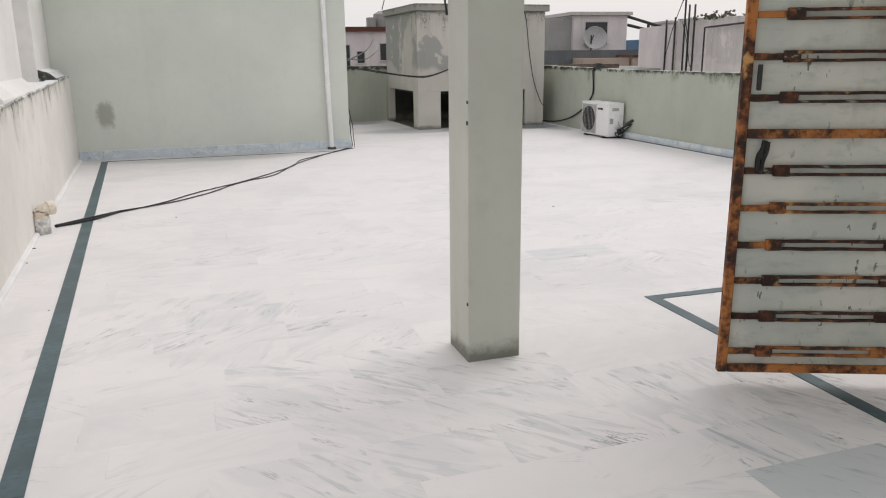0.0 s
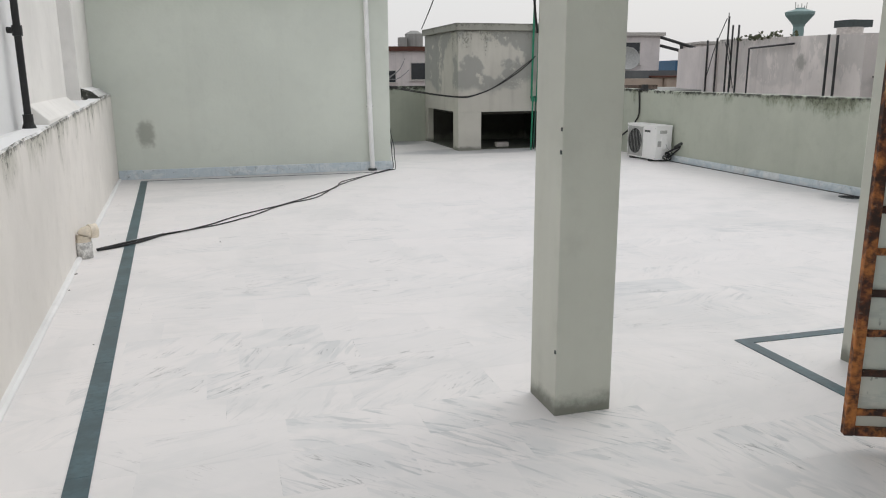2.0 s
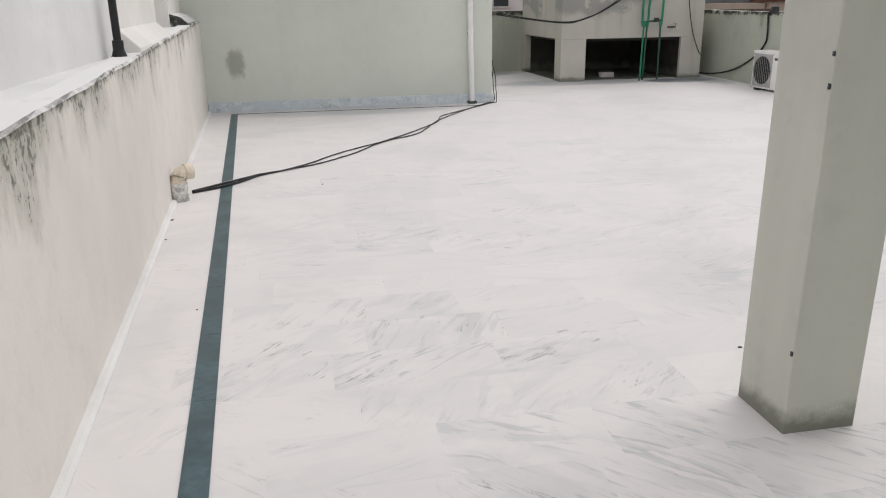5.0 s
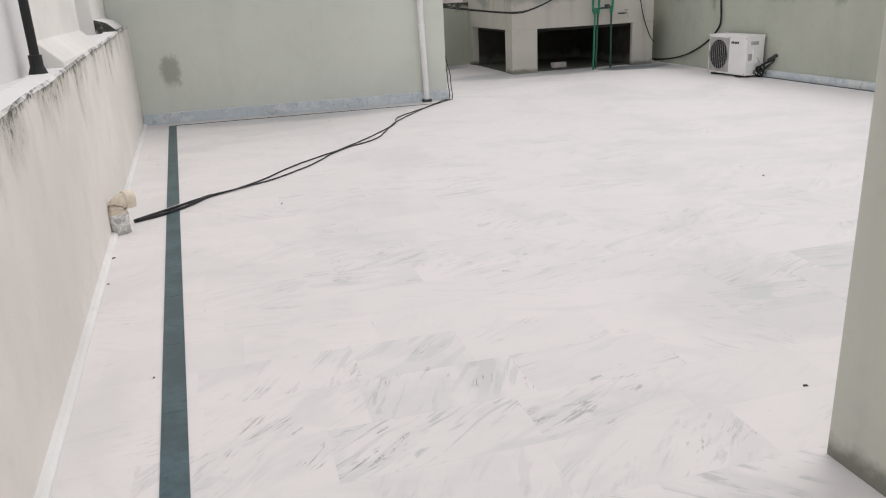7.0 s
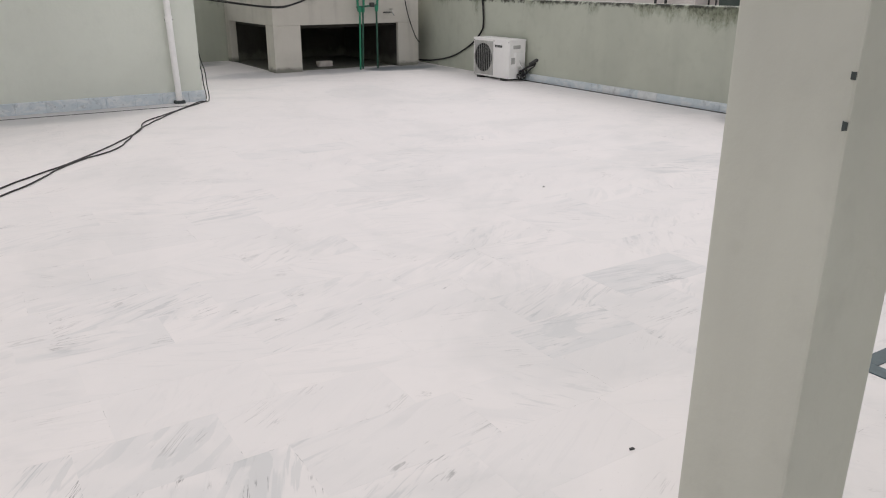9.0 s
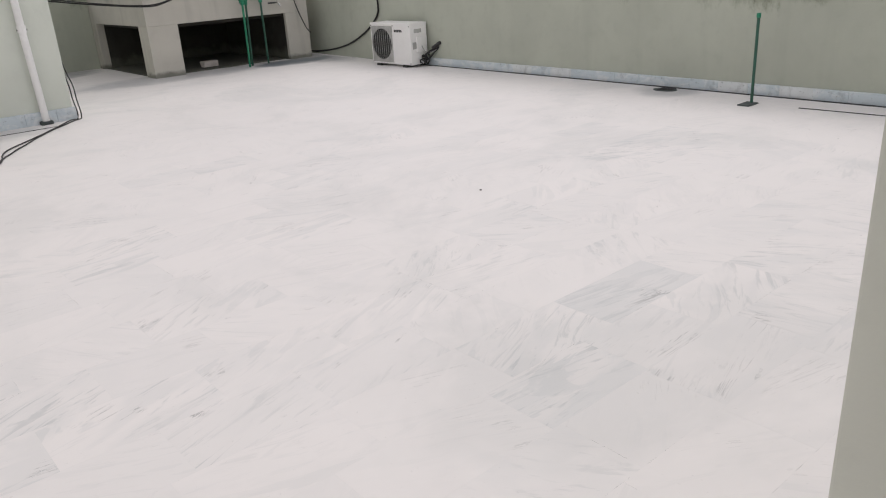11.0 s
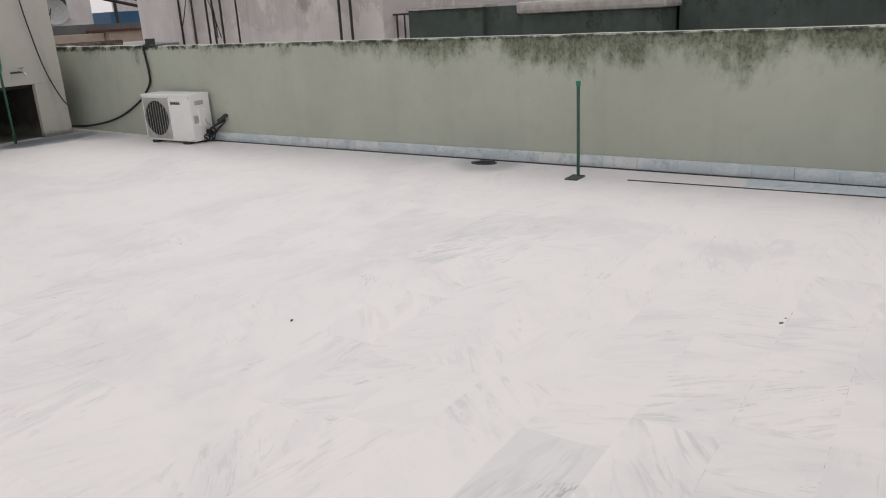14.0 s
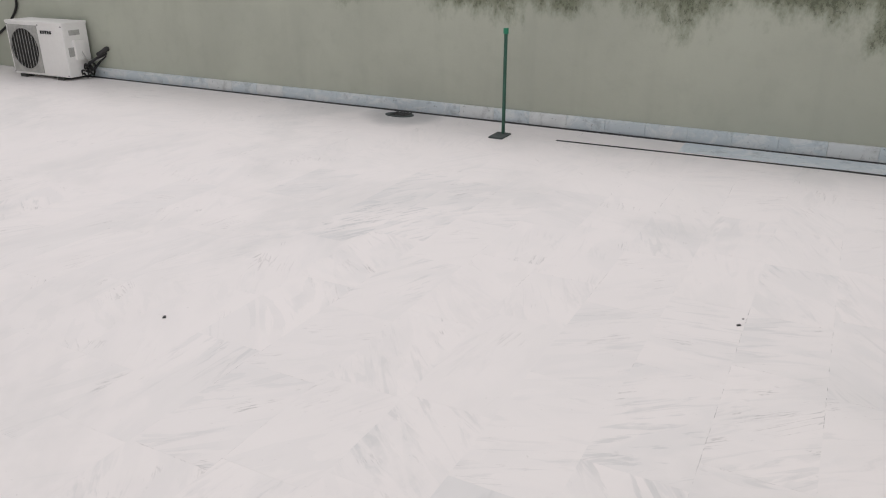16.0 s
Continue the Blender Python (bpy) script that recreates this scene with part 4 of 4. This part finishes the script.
for x, h in ((-1.4, 2.0), (-0.7, 1.5), (0.3, 1.8), (1.1, 1.3), (1.7, 2.1)):
    tube("aerial", [(x, 0, 21.0), (x * 1.1, 0, 21.2 + h)], 0.10, M_CAP, tower)
drum = thing("roof_water_drum", (27.6, 29.6, 0), "pale drum with a dark slab on a far roof", "water tank")
block("base", -2, 2, -2, 2, -9, 2.75, M_PALE, drum)
bm = bmesh.new()
rod(bm, (0, 0, 2.74), (0, 0, 3.35), 0.55, 20)
part("drum", bm, M_CAP, drum)
block("slab", -0.45, 0.75, -0.5, 0.5, 3.35, 3.66, M_SLATE, drum)
for k, (a, b) in enumerate((((3.3, 16.5, 1.25), (14.5, 61.4, 2.6)), ((3.0, 16.5, 1.2), (12.0, 61.4, 1.2)), ((2.6, 16.5, 1.5), (14.8, 61.4, 1.7)))):
    mid = (Vector(a) + Vector(b)) / 2 - Vector((0, 0, 0.25 + 0.1 * k))
    tagged(tube("street_wire", [a, mid, b], 0.02, M_BLACK), "thin black wire strung to the far house", "wire", "street wires")
bm = bmesh.new()
bmesh.ops.create_grid(bm, x_segments=2, y_segments=2, size=3000)
bmesh.ops.translate(bm, vec=(0, 0, -9), verts=bm.verts)
tagged(part("ground", bm, M_GROUND), "dull town ground far below the roofs", "ground", kind="structure")

# ---- floor pieces ----
bm = bmesh.new()
strip_wall(bm, (left_x(-4) + 0.035, -4.0), (left_x(11.73) + 0.035, 11.73), 0.037, -0.004, 0.022, 0.022, 40, 0.006)
tagged(part("baseboard", bm, M_WHITE), "low cement fillet along the wall foot", "baseboard", kind="structure")
skirt = thing("skirting", (7.026, 0, 0), "blue-grey marble skirting tiles along the parapet foot", "skirting", kind="structure", rz=0.28)
edge_tiles = {}
for k in range(54):
    y0 = -4.0 + k * 0.305
    light = (k * 7) % 9 in (2, 6)
    if light not in edge_tiles:
        piece = block("tile", 0, 0.034, 0.0005, 0.3045, -0.003, 0.100, M_SKIRT_PALE if light else M_SKIRT, skirt, w=0.004, seg=1)
        edge_tiles[light] = piece.data
    else:
        piece = new("tile", edge_tiles[light])
        piece.parent = skirt
    piece.location = (0, y0, 0)
block("gap", -0.034, -0.0005, -4, 12.4, -0.0035, 0.005, M_BLACK, skirt, "dark open joint")
flat_strip("gap", (-0.40, 6.0), (-0.33, 4.2), 0.022, M_BLACK, skirt, 0.004)
flat_strip("gap", (-0.33, 4.2), (-0.30, -3.9), 0.03, M_BLACK, skirt, 0.004)
for k in range(30):
    block("channel_tile", -0.30, -0.036, -4.0 + k * 0.305, -3.6955 + k * 0.305, -0.003, 0.003, M_SKIRT, skirt)
border = thing("floor_border", (0, 0, 0), "dark grey marble border strips set in the floor", "border", kind="structure")


def border_run(a, b, w):
    n = max(1, round((Vector(b) - Vector(a)).length / 0.6))
    for k in range(n):
        p, q = Vector(a).lerp(Vector(b), k / n), Vector(a).lerp(Vector(b), (k + 1) / n)
        flat_strip("strip", p, q - (q - p).normalized() * 0.002, w, M_BORDER, border, 0.004)


border_run((-1.047, 11.50), (-0.174, -3.9), -0.087)
border_run((2.540, 3.757), (2.540, -3.9), 0.072)
border_run((2.614, 3.757), (6.4, 3.70), -0.066)
flat_strip("gap", (-1.05, 11.492), (2.2, 11.44), 0.014, M_BLACK, border, 0.004)

shared = {}
verts, faces = [], []
# stretches of the floor laid with strongly veined slabs: x0, x1, y0, y1, strength, direction of the veins in degrees
VEINED = ((0.25, 1.25, 2.3, 3.35, 0.66, -45), (1.1, 1.75, 2.3, 3.05, 0.85, -35), (1.7, 2.6, 1.8, 2.75, 1.0, -68), (-0.7, 0.5, 3.7, 4.65, 0.6, 48), (0.3, 1.2, 3.4, 4.5, 0.45, 32), (-0.2, 0.4, 5.4, 6.0, 0.55, 10), (0.7, 1.7, 5.0, 5.7, 0.6, 28), (2.9, 4.2, 4.1, 5.1, 0.42, -62), (2.2, 2.9, 4.2, 4.6, 0.45, 20), (4.2, 5.2, 5.9, 6.6, 0.6, -20), (0.8, 1.6, 6.8, 7.4, 0.5, 15), (1.5, 2.3, 4.5, 5.0, 0.6, 12), (3.6, 5.2, 3.4, 4.4, 0.36, 35), (4.6, 5.2, 4.4, 5.6, 0.34, 10))


def veins(x, y):
    """How strongly the slab at x, y is veined, and which way."""
    for x0, x1, y0, y1, power, way in VEINED:
        if x0 < x < x1 and y0 < y < y1:
            return power * random.uniform(0.55, 1.0), way + random.uniform(-18, 18)
    return random.choice((0.0, 0.06, 0.12, 0.2, 0.32)), random.choice((-1, 1)) * random.uniform(0, 60)


for r in range(-29, 39):
    y0, y1 = ROW0 + r * ROW, ROW0 + (r + 1) * ROW - 0.0006
    if y0 > 16.4:
        break
    x = -1.55 + random.uniform(-0.4, 0.0) if r else -1.535
    while x < 6.9:
        n = random.choice((0.44, 0.5, 0.55, 0.6, 0.6, 0.66))
        if r == 0:
            n = 0.55 if x < 1.7 else 0.555 if x < 2.3 else 0.61
        if -1.3 < x < 5.2 and 1.55 < y0 < 8.6:
            if n not in shared:
                bm = bmesh.new()
                box(bm, 0, n - 0.0006, 0, y1 - y0, -0.012, 0)
                shared[n] = mesh_of("tile", bm, M_TILE)
            ob = new("tile", shared[n])
            ob.parent = floor
            ob.location = (x, y0, 0)
            power, way = veins(x + n / 2, y0 + ROW / 2)
            grey = 0.2 if r == 0 and 2.3 < x < 2.4 else 0.62 if r == -10 and 1.7 < x < 2.3 else random.choice((0, 0, 0, 0.03, 0.06))
            ob.color = (power, way / 180 + 0.5, grey, 1)
        else:
            x1, i = min(x + n, 6.99) - 0.0006, len(verts)
            verts += [(x, y0, -0.012), (x1, y0, -0.012), (x1, y1, -0.012), (x, y1, -0.012), (x, y0, 0), (x1, y0, 0), (x1, y1, 0), (x, y1, 0)]
            faces += [tuple(i + k for k in f) for f in ((4, 5, 6, 7), (0, 1, 5, 4), (1, 2, 6, 5), (2, 3, 7, 6), (3, 0, 4, 7))]
        x += n
me = bpy.data.meshes.new("tile_field")
me.from_pydata(verts, [], faces)
me.materials.append(M_TILES)
field = new("tile_field", me)
field.parent = floor
tagged(field, kind="stuff")
# specks of litter on the slabs
for x, y, s in ((3.255, 6.407, 0.016), (4.217, 4.408, 0.014), (4.28, 4.40, 0.008), (1.445, 3.80, 0.014), (-0.113, 7.169, 0.016), (-1.13, 6.35, 0.02), (-1.10, 5.9, 0.012), (-0.78, 4.7, 0.01)):
    c = thing("litter_speck", (x, y, 0), "tiny dark scrap of litter on the floor", "litter", "litter", rz=random.uniform(0, 180))
    s *= 0.6
    bm = bmesh.new()
    for v in box(bm, -s, s, -s * 0.5, s * 0.5, -0.0005, s * 0.4):
        v.co += Vector((noise.noise(v.co * 80 + Vector((x, y, 0))), noise.noise(v.co * 70), 0)) * s * 0.5
    part("scrap", bm, M_BLACK, c)
